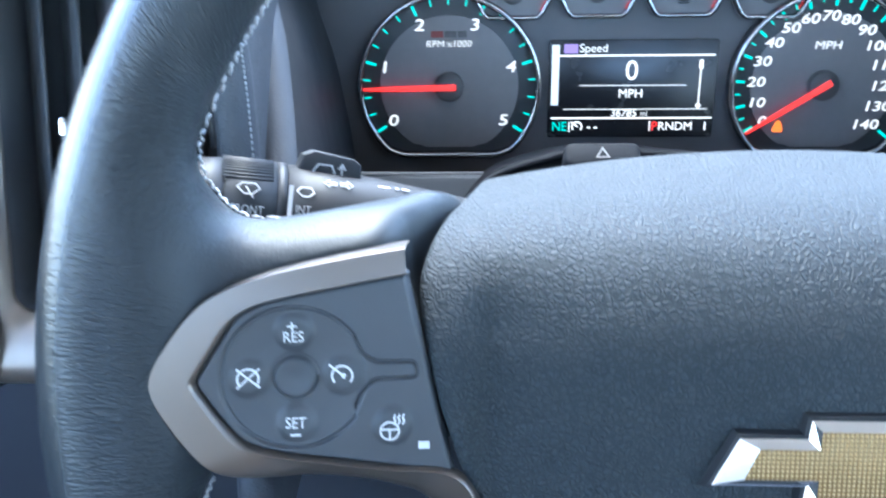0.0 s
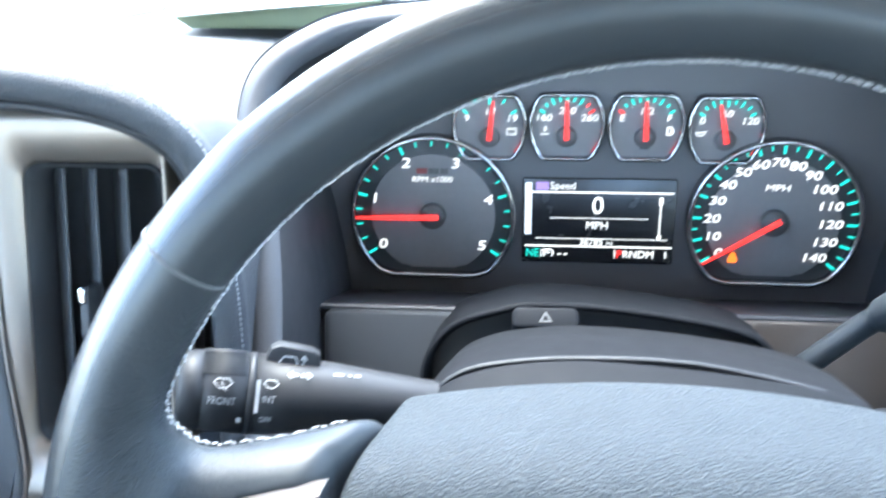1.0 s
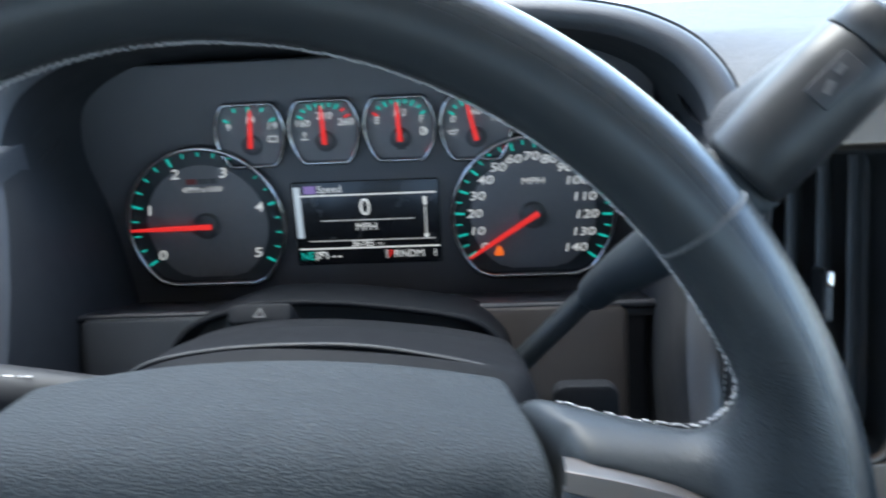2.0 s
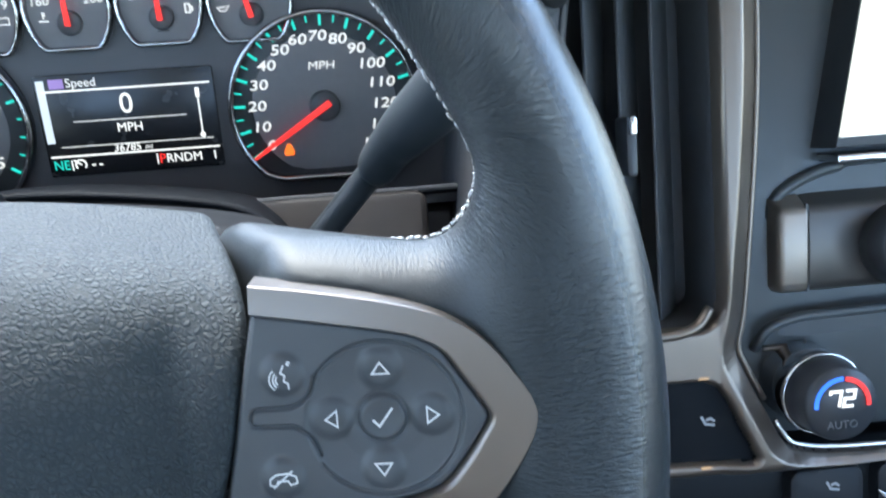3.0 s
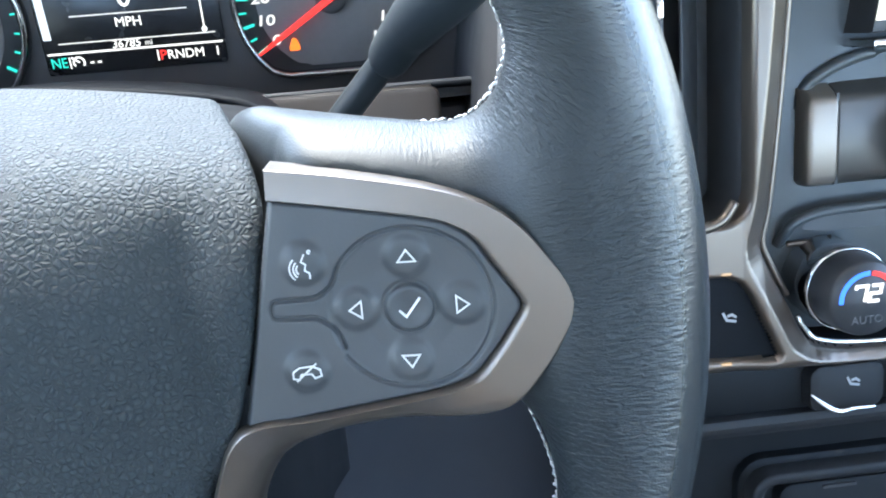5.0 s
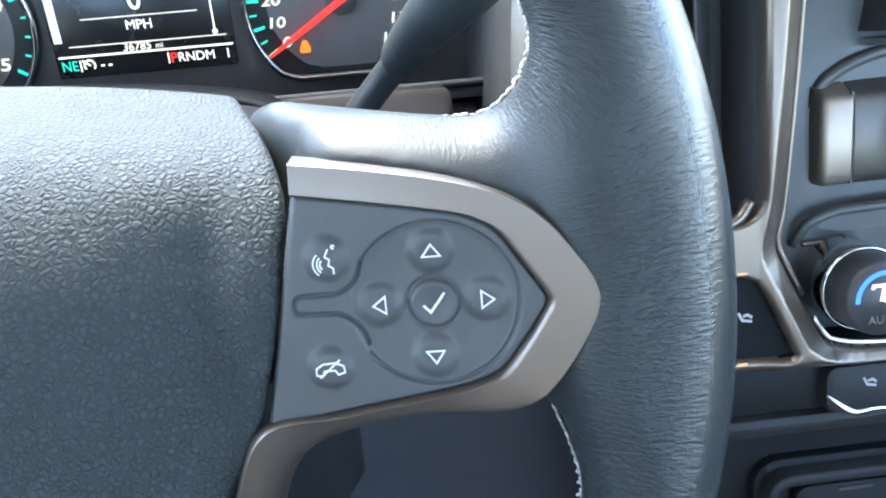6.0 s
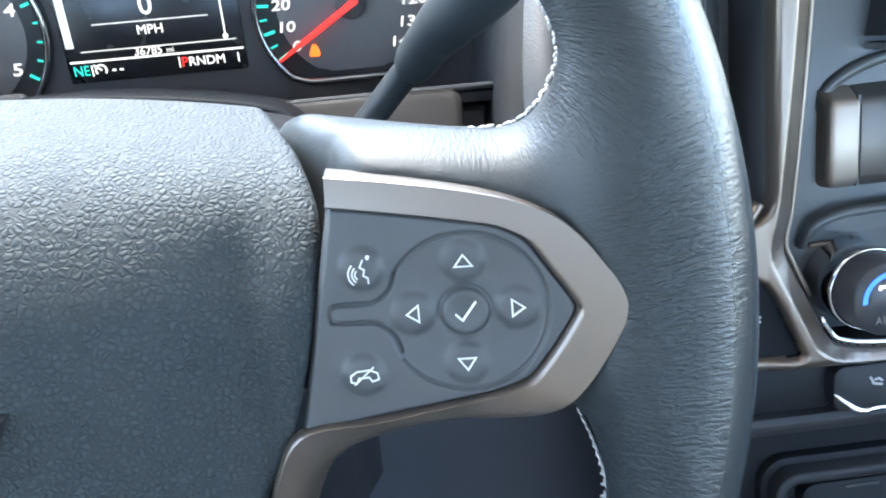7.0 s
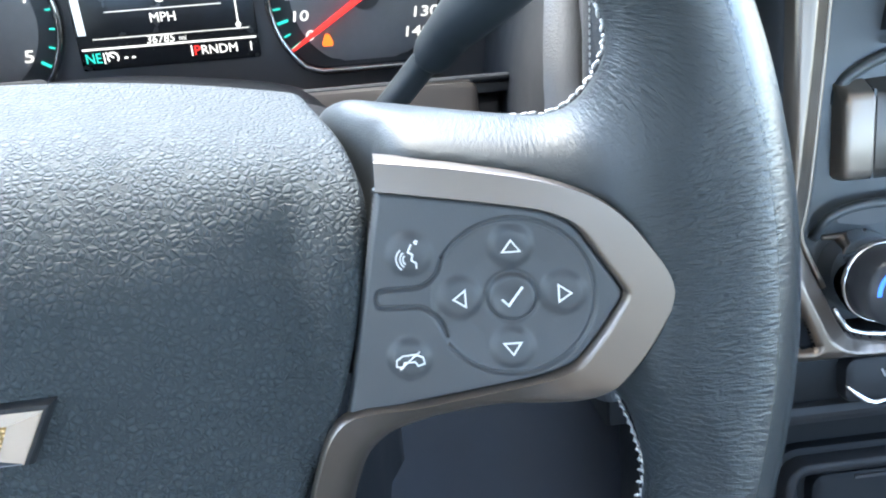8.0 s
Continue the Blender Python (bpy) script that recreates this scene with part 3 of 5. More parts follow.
part("plus_print", on_pad(-1, strokes([[(-0.0011, 0), (0.0011, 0)], [(0, -0.0010), (0, 0.0010)]], 0.0004), -0.1292, 0.0210), ICON, pads[-1])
part("set_print", on_pad(-1, lettering("SET", 0.0037, wide=0.85), -0.1291, -0.0024), ICON, pads[-1])
part("minus_print", on_pad(-1, strokes([[(-0.0012, 0), (0.0012, 0)]], 0.0005), -0.1291, -0.0051), ICON, pads[-1])
dial = [(0.0024 * math.cos(radians(a)), 0.0024 * math.sin(radians(a))) for a in range(-40, 221, 20)]
part("cancel_print", on_pad(-1, strokes([dial, [(-0.0026, -0.0022), (0.0026, 0.0024)], [(-0.0026, 0.0024), (0.0026, -0.0022)]], 0.00042), -0.1396, 0.0087), ICON, pads[-1])
part("cruise_print", on_pad(-1, strokes([dial, [(-0.0032, 0.0026), (0.0006, -0.0002)], ring_line(0.0004, 0.0, 0.0004, 8)], 0.00042), -0.1181, 0.0089), ICON, pads[-1])
part("heat_print", on_pad(-1, strokes([ring_line(0, -0.0006, 0.0022, 20) + [(0.0022, -0.0006)], [(-0.002, -0.0002), (0.002, -0.0002)], [(0.0, -0.0004), (0.0, -0.0026)],
                                       [(0.0010, 0.0010), (0.0014, 0.0018), (0.0010, 0.0026), (0.0014, 0.0034)], [(0.0020, 0.0010), (0.0024, 0.0018), (0.0020, 0.0026), (0.0024, 0.0034)],
                                       [(0.0030, 0.0010), (0.0034, 0.0018), (0.0030, 0.0026), (0.0034, 0.0034)]], 0.00042), -0.1072, -0.0040), ICON, pads[-1])
part("indicator_print", on_pad(-1, strokes([[(-0.0013, 0), (0.0013, 0)]], 0.0018), -0.0993, -0.0087), ICON, pads[-1])

# emblem on the airbag cover
EM = pose(0, -0.0108, -0.0085)
BOW = [(-0.0338, -0.0057), (-0.0128, -0.0057), (-0.0134, -0.0100), (0.0122, -0.0100), (0.0128, -0.0057), (0.0278, -0.0057), (0.0338, 0.0057), (0.0128, 0.0057), (0.0134, 0.0100),
       (-0.0122, 0.0100), (-0.0128, 0.0057), (-0.0278, 0.0057)]
FIELD = [(-0.0268, -0.0036), (-0.0104, -0.0036), (-0.0106, -0.0078), (0.0102, -0.0078), (0.0104, -0.0036), (0.0236, -0.0036), (0.0268, 0.0036), (0.0104, 0.0036), (0.0106, 0.0078),
         (-0.0102, 0.0078), (-0.0104, 0.0036), (-0.0236, 0.0036)]


def inset(pts, d):
    p = np.array(pts)
    out = []
    n = len(p)
    for i in range(n):
        a, b = p[i] - p[i - 1], p[(i + 1) % n] - p[i]
        na, nb = np.array((-a[1], a[0])) / np.hypot(*a), np.array((-b[1], b[0])) / np.hypot(*b)
        s = na + nb
        out.append(tuple(p[i] + s / (s @ s) * 2 * d if s @ s > 0.2 else p[i] + s * d))
    return out


emblem = part("emblem", loft([[(x, y, z) for x, z in inset(BOW, d)] for d, y in ((-0.0016, 0.0050), (-0.0011, 0.0022), (-0.0005, 0.0006), (0.0, 0.0004), (0.0004, 0.0008))], closed=True, smooth=False), STALK, wheel, "smooth dark pedestal of the emblem", m=EM)
part("emblem_border", loft([[(x, 0.0012, z) for x, z in BOW], [(x, -0.0003, z) for x, z in inset(BOW, 0.0001)], [(x, -0.0005, z) for x, z in inset(BOW, 0.0005)], [(x, -0.0018, z) for x, z in FIELD], [(x, -0.0008, z) for x, z in inset(FIELD, 0.0003)]], closed=True, smooth=False), CHROME, emblem, "bevelled chrome border")
part("emblem_field", slab(inset(FIELD, 0.0001), -0.0015, 0.004, 0.0001), GOLD, emblem, "gold mesh field")



# stitching: short raised threads along the inside of the rim and the cross seams
def stitch(a, b, lift):
    return tube([a, (np.array(a) + b) / 2 + lift, b], [0.0003, 0.00046, 0.0003], sides=5)


def edge_line(side):
    """Inside edge of the rim from the top down to the spoke and along the spoke's back edge."""
    pts = []
    for a in np.linspace(92, 29, 22):
        f = min(1, max(0, (a - 40) / 35))
        rr = RIM_R - 0.0118 - 0.0022 * f
        pts.append((side * rr * math.cos(radians(a)), 0.0030 - 0.0025 * f, rr * math.sin(radians(a))))
    pts += [(side * x, y, z) for x, z, y in ((0.1525, 0.0660, 0.0060), (0.1535, 0.0560, 0.0095), (0.1500, 0.0480, 0.0165), (0.1420, 0.0440, 0.0235), (0.1250, 0.0432, 0.0325), (0.1030, 0.0470, 0.0370))]
    return np.array([settle(q) for q in spline(pts, 7)])


def settle(q):
    """Moves a point straight onto the skin of the rim and spokes."""
    q = np.array(q, dtype=float)
    h = 0.0002
    for _ in range(4):
        at = np.array([q] + [q + h * s * e for e in np.eye(3) for s in (1, -1)])
        d = rim_solid(at[:, 0], at[:, 1], at[:, 2])
        g = np.array((d[1] - d[2], d[3] - d[4], d[5] - d[6])) / (2 * h)
        q = q - g * float(np.clip(d[0] - 0.0006, -0.003, 0.003)) / max(0.2, float(g @ g))
    return q


rng = random.Random(4)
for side in (1, -1):
    line = edge_line(side)
    threads = []
    for k in range(0, len(line) - 1):
        jit = np.array([rng.uniform(-1, 1) * 0.00035 for _ in range(3)])
        a, b = line[k] + jit, line[k] + (line[k + 1] - line[k]) * 0.8 + np.array((0, 0.0012 * (1 if k % 2 else -1), 0))
        threads.append(stitch(a, b, np.array((0, 0, 0))))
    part("stitching", shade(joined(threads)), THREAD, wheel, "pale grey hand stitching along the rim")
    low_line = spline([(side * x, y, z) for x, z, y in ((0.1545, -0.0230, 0.0090), (0.1575, -0.0320, 0.0060), (0.1590, -0.0430, 0.0050), (0.1560, -0.0600, 0.0070), (0.1500, -0.0750, 0.0090))], 9)
    threads = []
    for k in range(len(low_line) - 1):
        threads.append(stitch(low_line[k], low_line[k] + (low_line[k + 1] - low_line[k]) * 0.8 + np.array((0, 0.0026 * (1 if k % 2 else -1), 0)), np.array((0, 0, 0))))
    part("stitching", shade(joined(threads)), THREAD, wheel, "pale grey hand stitching along the rim")
for side in (1, -1):
    seam = []
    ca, sa = math.cos(radians(37.2)), math.sin(radians(37.2))
    for k in range(22):
        b = radians(-30 + 240 * k / 22)
        rr = RIM_R + (TUBE + 0.0001) * math.cos(b)
        seam.append((side * rr * ca, -(TUBE + 0.0001) * math.sin(b), rr * sa))
    part("cross_seam", tube(seam, 0.0005, sides=6, up=(0, 1, 0.01)), SEAM, wheel)

# ---- instrument cluster ----
CL = pose(0, 0.3195, 0.090, 12, 0, 0)
cluster = thing("instrument_cluster", "dark instrument cluster with chrome-ringed gauges and a lit display", "gauge cluster", CL)
part("back_plate", slab(rounded(-0.185, -0.075, 0.185, 0.100, 0.02), 0.004, 0.016, 0.002), PLATE, cluster)


def polar(r, a):
    return r * math.cos(radians(a)), r * math.sin(radians(a))


def big_outline(r, flat, n=56):
    """A round dial cut off flat at its foot, with rounded corners."""
    half = math.degrees(math.asin(flat / r))
    pts = [polar(r, a) for a in np.linspace(-half + 6, 180 + half - 6, n)]
    x0 = math.sqrt(r * r - flat * flat)
    pts += spline([pts[-1], (-x0 * 0.94, -flat * 0.97), (-x0 * 0.80, -flat)], 4)[1:].tolist() + [(x0 * 0.80, -flat)] + spline([(x0 * 0.80, -flat), (x0 * 0.94, -flat * 0.97), pts[0]], 4)[1:-1].tolist()
    return pts


def ring_of(outline, width, y0, y1):
    """A rounded metal hoop along an outline."""
    a = np.array(outline)
    b = np.array(inset(outline, width) if np.cross(a[1] - a[0], a[2] - a[1]) > 0 else inset(outline, -width))
    rows = []
    for s, y in ((0, y1), (0, y0 + 0.001), (0.25, y0), (0.75, y0), (1, y0 + 0.001), (1, y1)):
        p = a + (b - a) * s
        rows.append([(q[0], y, q[1]) for q in p] )
    return loft(rows, closed=True)


def needle(length, tail, width, a):
    ca, sa = math.cos(radians(a)), math.sin(radians(a))
    pts = [(-tail, -width / 2), (length * 0.6, -width * 0.42), (length, -width * 0.22), (length, width * 0.22), (length * 0.6, width * 0.42), (-tail, width / 2)]
    return slab([(x * ca - z * sa, x * sa + z * ca) for x, z in pts], -0.0050, -0.0042, 0.0002)


def tick(r0, r1, a, w):
    return strokes([[polar(r0, a), polar(r1, a)]], w, y=0.0, depth=0.0004)


def big_gauge(name, label, cx, cz, r, flat, a0, a1, marks, minor, value_at, label_x, label_z, shift, size):
    out = big_outline(r, flat)
    g = part(name, slab(out, 0.0010, 0.010, 0.0004), BLACK, cluster, label, m=pose(cx, 0, cz))
    part("chrome_ring", ring_of(big_outline(r, flat), 0.0034, -0.0045, 0.0035), HOOP, g)
    part("dial_face", slab(big_outline(r * 0.755, flat * 0.86), 0.0002, 0.002, 0.0003), FACE, g, "dark grey dial face")
    n = (len(marks) - 1) * minor
    for k in range(n + 1):
        a = a0 + (a1 - a0) * k / n
        major = k % minor == 0
        part("tick", tick(r * (0.825 if major else 0.865), r * 0.945, a, 0.0015 if major else 0.0009), TEAL, g)
    for k, m in enumerate(marks):
        a = a0 + (a1 - a0) * k / (len(marks) - 1)
        x, z = label_x * math.cos(radians(a)) + shift, label_z * math.sin(radians(a))
        part("numeral", lettering(m, size, shear=0.12, wide=1.32, bold=0.010), NUMERAL, g, m=pose(x, -0.0002, z))
    part("hub_cap", revolve([(0.0001, -0.0040), (0.0078, -0.0040), (0.0086, -0.003), (0.0088, 0.0004)], 28), CAP, g)
    part("needle", needle(r * 0.93, 0.004, 0.0036, value_at), RED, g, "glowing red needle")
    return g


tach = big_gauge("tachometer", "tachometer with teal marks and white numerals", -0.1073, -0.0055, 0.0540, 0.0425, 212, -32, ["0", "1", "2", "3", "4", "5"], 4, 181, 0.0387, 0.0385, -0.0010, 0.0094)
part("unit_print", lettering("RPM x1000", 0.0052, shear=0.12, wide=1.1), NUMERAL, tach, m=pose(0.0, -0.0003, 0.0245))
part("badge_print", strokes([[(-0.010, 0.0302), (-0.003, 0.0302)]], 0.0036, y=-0.0001), BADGE, tach)
part("badge_print", strokes([[(-0.0022, 0.0302), (0.0045, 0.0302)], [(0.0055, 0.0302), (0.0105, 0.0302)]], 0.0036, y=-0.0001), SEAM, tach)
speedo = big_gauge("speedometer", "speedometer with teal marks and white numerals", 0.1085, -0.0060, 0.0540, 0.0425, 213, -37, [str(k) for k in range(0, 150, 10)], 2, 213, 0.0362, 0.0388, -0.0020, 0.0080)
part("unit_print", lettering("MPH", 0.0064, shear=0.12, wide=1.2), NUMERAL, speedo, m=pose(0.0, -0.0003, 0.0225))
part("warning_light", slab([(0.0026, -0.0034), (0.0030, -0.0012), (0.0022, 0.0004), (0.0018, 0.0020), (0.0008, 0.0033), (-0.0008, 0.0033), (-0.0016, 0.0020), (-0.0022, 0.0002), (-0.0030, -0.0014), (-0.0027, -0.0034)], -0.0004, 0.0005), AMBER, speedo, m=pose(-0.0228, 0, -0.0240))


CELL = [(-0.0150, 0.0212), (0.0150, 0.0212), (0.0178, 0.0196), (0.0205, 0.0150), (0.0228, 0.0085), (0.0236, 0.0015), (0.0232, -0.0040), (0.0212, -0.0115), (0.0178, -0.0180), (0.0150, -0.0208), (0.0130, -0.0214),
        (-0.0130, -0.0214), (-0.0150, -0.0208), (-0.0178, -0.0180), (-0.0212, -0.0115), (-0.0232, -0.0040), (-0.0236, 0.0015), (-0.0228, 0.0085), (-0.0205, 0.0150), (-0.0178, 0.0196)]


def small_gauge(name, label, cx, cz, marks, at, red_from, teal_n):
    out = CELL[::-1]
    g = part(name, slab(out, 0.0012, 0.010, 0.0004), FACE, cluster, label, m=pose(cx, 0, cz))
    part("chrome_ring", ring_of(CELL[::-1], 0.0025, -0.0035, 0.0030), HOOP, g)
    for k in range(teal_n):
        a = 148 - 116 * k / (teal_n - 1)
        far = min(0.0198, 0.0182 / math.sin(radians(a)))
        part("tick", tick(far - (0.0040 if k % 2 == 0 else 0.0028), far, a, 0.0014), RED if (red_from == 1 and k >= teal_n - 2) or (red_from == -1 and k == 0) else TEAL, g)
    for m, (x, z) in zip(marks, ((-0.0145, 0.0052), (0.0, 0.0096), (0.0138, 0.0052))):
        part("numeral", lettering(m, 0.0062, shear=0.12, wide=1.15), NUMERAL, g, m=pose(x, 0.0007, z))
    part("hub_cap", revolve([(0.0001, -0.0020), (0.0056, -0.0020), (0.0064, -0.0012), (0.0066, 0.0014)], 24), CAP, g, m=pose(0, 0, -0.0065))
    part("needle", needle(0.0235, 0.0012, 0.0030, at), RED, g, "glowing red needle", m=pose(0, 0, -0.0065))
    part("red_edge", strokes([[(0.0196, 0.0125), (0.0212, 0.0070), (0.0217, 0.0010), (0.0210, -0.0050), (0.0192, -0.0108), (0.0160, -0.0165)]], 0.0010, y=0.0008), RED, g)
    return g


sg = [small_gauge("voltmeter", "small battery gauge", -0.0705, 0.0537, ("9", "14", "19"), 84, 0, 5),
      small_gauge("temperature_gauge", "small coolant temperature gauge", -0.0226, 0.0543, ("160", "210", "260"), 91, 1, 9),
      small_gauge("fuel_gauge", "small fuel gauge", 0.0256, 0.0543, ("E", "1/2", "F"), 92, -1, 9),
      small_gauge("oil_gauge", "small oil pressure gauge", 0.0738, 0.0530, ("0", "60", "120"), 103, 0, 9)]
part("battery_print", strokes([[(-0.0028, -0.0018), (0.0028, -0.0018), (0.0028, 0.0016), (-0.0028, 0.0016), (-0.0028, -0.0018)], [(-0.0016, 0.0016), (-0.0016, 0.0024)], [(0.0016, 0.0016), (0.0016, 0.0024)]], 0.0005), NUMERAL, sg[0], m=pose(0.0138, 0.0008, -0.0030))
part("coolant_print", strokes([[(0, 0.0028), (0, -0.0008)], [(-0.0026, -0.0020), (0.0026, -0.0020)], [(0, 0.0022), (0.0014, 0.0022)], [(0, 0.0010), (0.0014, 0.0010)]], 0.0006), NUMERAL, sg[1], m=pose(-0.0135, 0.0008, -0.0030))
part("pump_print", strokes([[(-0.0012, -0.0022), (-0.0012, 0.0022), (0.0012, 0.0022), (0.0012, -0.0022), (-0.0012, -0.0022)], [(0.0012, 0.0012), (0.0024, 0.0006), (0.0024, -0.0016)]], 0.0008), NUMERAL, sg[2], m=pose(0.0145, 0.0008, -0.0025))
part("oil_can_print", strokes([[(-0.0030, 0.0004), (-0.0016, -0.0014), (0.0014, -0.0014), (0.0034, 0.0012), (0.0010, 0.0006), (-0.0030, 0.0004)]], 0.0005), NUMERAL, sg[3], m=pose(-0.0150, 0.0008, -0.0025))
part("mode_print", strokes([[(-0.003, 0.001), (0.003, 0.001)], [(-0.003, -0.001), (0.003, -0.001)]], 0.0008), GREY, sg[2], m=pose(0.0, 0.0008, -0.0125))

SCREEN = material("screen_black", (0.014, 0.014, 0.016), 0.25, mottle=0.1)
info = part("information_display", slab(rounded(-0.0490, -0.0365, 0.0480, 0.0205, 0.0015), 0.0008, 0.006, 0.0003), SCREEN, cluster, "lit driver information display")


def lit(name, me, mat, x, z, y=0.0003):
    return part(name, me, mat, info, m=pose(x, y, z))


lit("side_bar", strokes([[(0, -0.0105), (0, 0.0245)]], 0.0042), material("bar_light", (0.4, 0.4, 0.4), glow=(0.75, 0.85, 0.95), glow_strength=0.062), -0.0452, -0.0065)
lit("rule", strokes([[(-0.0455, 0), (0.0455, 0)]], 0.0009), SCREEN_WHITE, 0.0005, 0.0118)
lit("rule", strokes([[(-0.047, 0), (0.047, 0)]], 0.0009), SCREEN_WHITE, 0.0, -0.0248)
lit("rule", strokes([[(-0.031, 0), (0.031, 0)]], 0.0005), NUMERAL, 0.0, -0.0055)
lit("rule", strokes([[(-0.042, 0), (0.042, 0)]], 0.0005), NUMERAL, 0.002, -0.0195)
lit("speed_icon", strokes([[(-0.004, 0), (0.004, 0)]], 0.0052), material("violet_light", (0.1, 0.05, 0.2), glow=(0.34, 0.25, 0.55), glow_strength=0.07), -0.0365, 0.0158)
lit("page_title", lettering("Speed", 0.0068), NUMERAL, -0.0235, 0.0158)
lit("speed_figure", lettering("0", 0.0165, wide=0.95), SCREEN_WHITE, -0.0010, 0.0026)
lit("speed_unit", lettering("MPH", 0.0072), SCREEN_WHITE, -0.0010, -0.0105)
lit("odometer", lettering("36785", 0.0062, shear=0.1), SCREEN_WHITE, -0.0045, -0.0220)
lit("odometer_unit", lettering("mi", 0.0042), NUMERAL, 0.0075, -0.0222)
lit("compass", lettering("NE", 0.0078, wide=0.9), TEAL, -0.0420, -0.0300)
lit("divider", strokes([[(0, -0.003), (0, 0.003)]], 0.0006), SCREEN_WHITE, -0.0362, -0.0300)
lit("cruise_sign", strokes([dial and [(p[0] * 1.2, p[1] * 1.2) for p in dial], [(-0.0036, 0.003), (0.0004, 0)]], 0.0008), SCREEN_WHITE, -0.0315, -0.0300)
lit("dashes", strokes([[(-0.0030, 0), (-0.0010, 0)], [(0.0010, 0), (0.0030, 0)]], 0.0009), SCREEN_WHITE, -0.0225, -0.0305)
lit("divider", strokes([[(0, -0.003), (0, 0.003)]], 0.0006), SCREEN_WHITE, 0.0112, -0.0296)
lit("park_letter", lettering("P", 0.0076), RED, 0.0140, -0.0300)
lit("gear_letters", lettering("RNDM", 0.0070), SCREEN_WHITE, 0.0262, -0.0300)
lit("gear_figure", lettering("1", 0.0072), SCREEN_WHITE, 0.0435, -0.0300)
lit("slider", strokes([[(0, -0.0120), (0, 0.0130)]], 0.0007), SCREEN_WHITE, 0.0385, -0.0045)
lit("slider_knob", strokes([[(0, -0.0026), (0, 0.0026)]], 0.0022), SCREEN_WHITE, 0.0385, 0.0065)
lit("slider_foot", slab(ring_line(0, 0, 0.0015, 12), -0.0003, 0), SCREEN_WHITE, 0.0385, -0.0175)

# ---- hood over the cluster ----
ARCH = [(-0.184, -0.075), (-0.186, 0.020), (-0.195, 0.100), (-0.204, 0.145), (-0.197, 0.176), (-0.172, 0.196), (-0.138, 0.2075), (-0.070, 0.2135), (0.0, 0.2150), (0.070, 0.2135), (0.138, 0.2065),
        (0.176, 0.195), (0.202, 0.176), (0.215, 0.146), (0.205, 0.100), (0.194, 0.020), (0.192, -0.075)]
arch = spline(ARCH, 6)
mid = np.array((0.004, 0.06))


def arch_row(grow, y, lean=0.0):
    d = arch - mid
    d = d / np.linalg.norm(d, axis=1)[:, None]
    return [(p[0] + q[0] * grow, y + lean * (p[1] - 0.2), p[1] + q[1] * grow) for p, q in zip(arch, d)]


hood = thing("cluster_hood", "dark grained hood with a rounded lip over the gauges", "dashboard hood")
part("shell", loft([arch_row(0.012, 0.50, 0.25), arch_row(0.008, 0.36, 0.25), arch_row(0.0050, 0.268, 0.36), arch_row(0.0035, 0.2535, 0.38), arch_row(0.0015, 0.2570, 0.38), arch_row(0.0004, 0.2475, 0.38), arch_row(-0.0030, 0.2390, 0.38), arch_row(-0.0095, 0.2350, 0.38), arch_row(-0.0160, 0.2365, 0.38), arch_row(-0.0195, 0.2415, 0.38)]), HOOD, hood)
part("tunnel", loft([arch_row(-0.0193, 0.2412, 0.38), arch_row(-0.0215, 0.258, 0.38), arch_row(-0.022, 0.345, -0.2)]), TUNNEL, hood, "dark inner face of the hood")
inner = thing("cluster_lower_ledge", "dark sloping ledge below the gauges", "dash trim")
part("front_edge", tube([(x, 0.2500, 0.0364) for x in np.linspace(-0.19, 0.195, 12)], 0.0016, sides=10), SHROUD, inner)
part("shelf", loft(
    [[(x, 0.345, 0.030) for x in np.linspace(-0.19, 0.195, 12)], [(x, 0.315, 0.033) for x in np.linspace(-0.19, 0.195, 12)], [(x, 0.262, 0.0385) for x in np.linspace(-0.19, 0.195, 12)],
     [(x, 0.250, 0.0388) for x in np.linspace(-0.19, 0.195, 12)], [(x, 0.252, 0.030) for x in np.linspace(-0.19, 0.195, 12)]]), LEDGE, inner)
for label, x0, x1, z1, y, mat in (("grey plastic knee panel beside the steering column", -0.162, -0.030, 0.0374, 0.242, GREY), ("tan plastic knee panel beside the steering column", 0.060, 0.158, 0.0370, 0.246, TAN)):
    knee = thing("knee_panel", label, "dash panel")
    part("face", slab(rounded(x0, -0.055, x1, z1, 0.006), y, 0.254, 0.003), mat, knee)
    part("top_bead", tube([(x0 + 0.004, y + 0.0030, z1 - 0.0012), (x1 - 0.004, y + 0.0030, z1 - 0.0012)], 0.0016, sides=10), mat, knee)
thing("dash_wall", "dark plastic wall of the dashboard below the cluster", "dash panel", me=slab([(-0.75, -0.45), (0.75, -0.45), (0.75, 0.027), (-0.75, 0.027)], 0.275, 0.33, 0.004), mat=KNEE, kind="structure")

# ---- steering column ----
column = thing("column_shroud", "dark plastic steering column shroud with an arched lip", "steering column")
SH = [(-0.100, -0.09), (-0.097, 0.000), (-0.086, 0.030), (-0.066, 0.0435), (-0.030, 0.0495), (0.010, 0.0490), (0.050, 0.0450), (0.085, 0.0385), (0.0985, 0.030), (0.103, 0.0), (0.104, -0.09)]
sh = spline(SH, 5)


def sh_row(k, y, dz=0.0):
    return [(p[0] * k, y, (p[1] + 0.05) * k - 0.05 + dz) for p in sh]


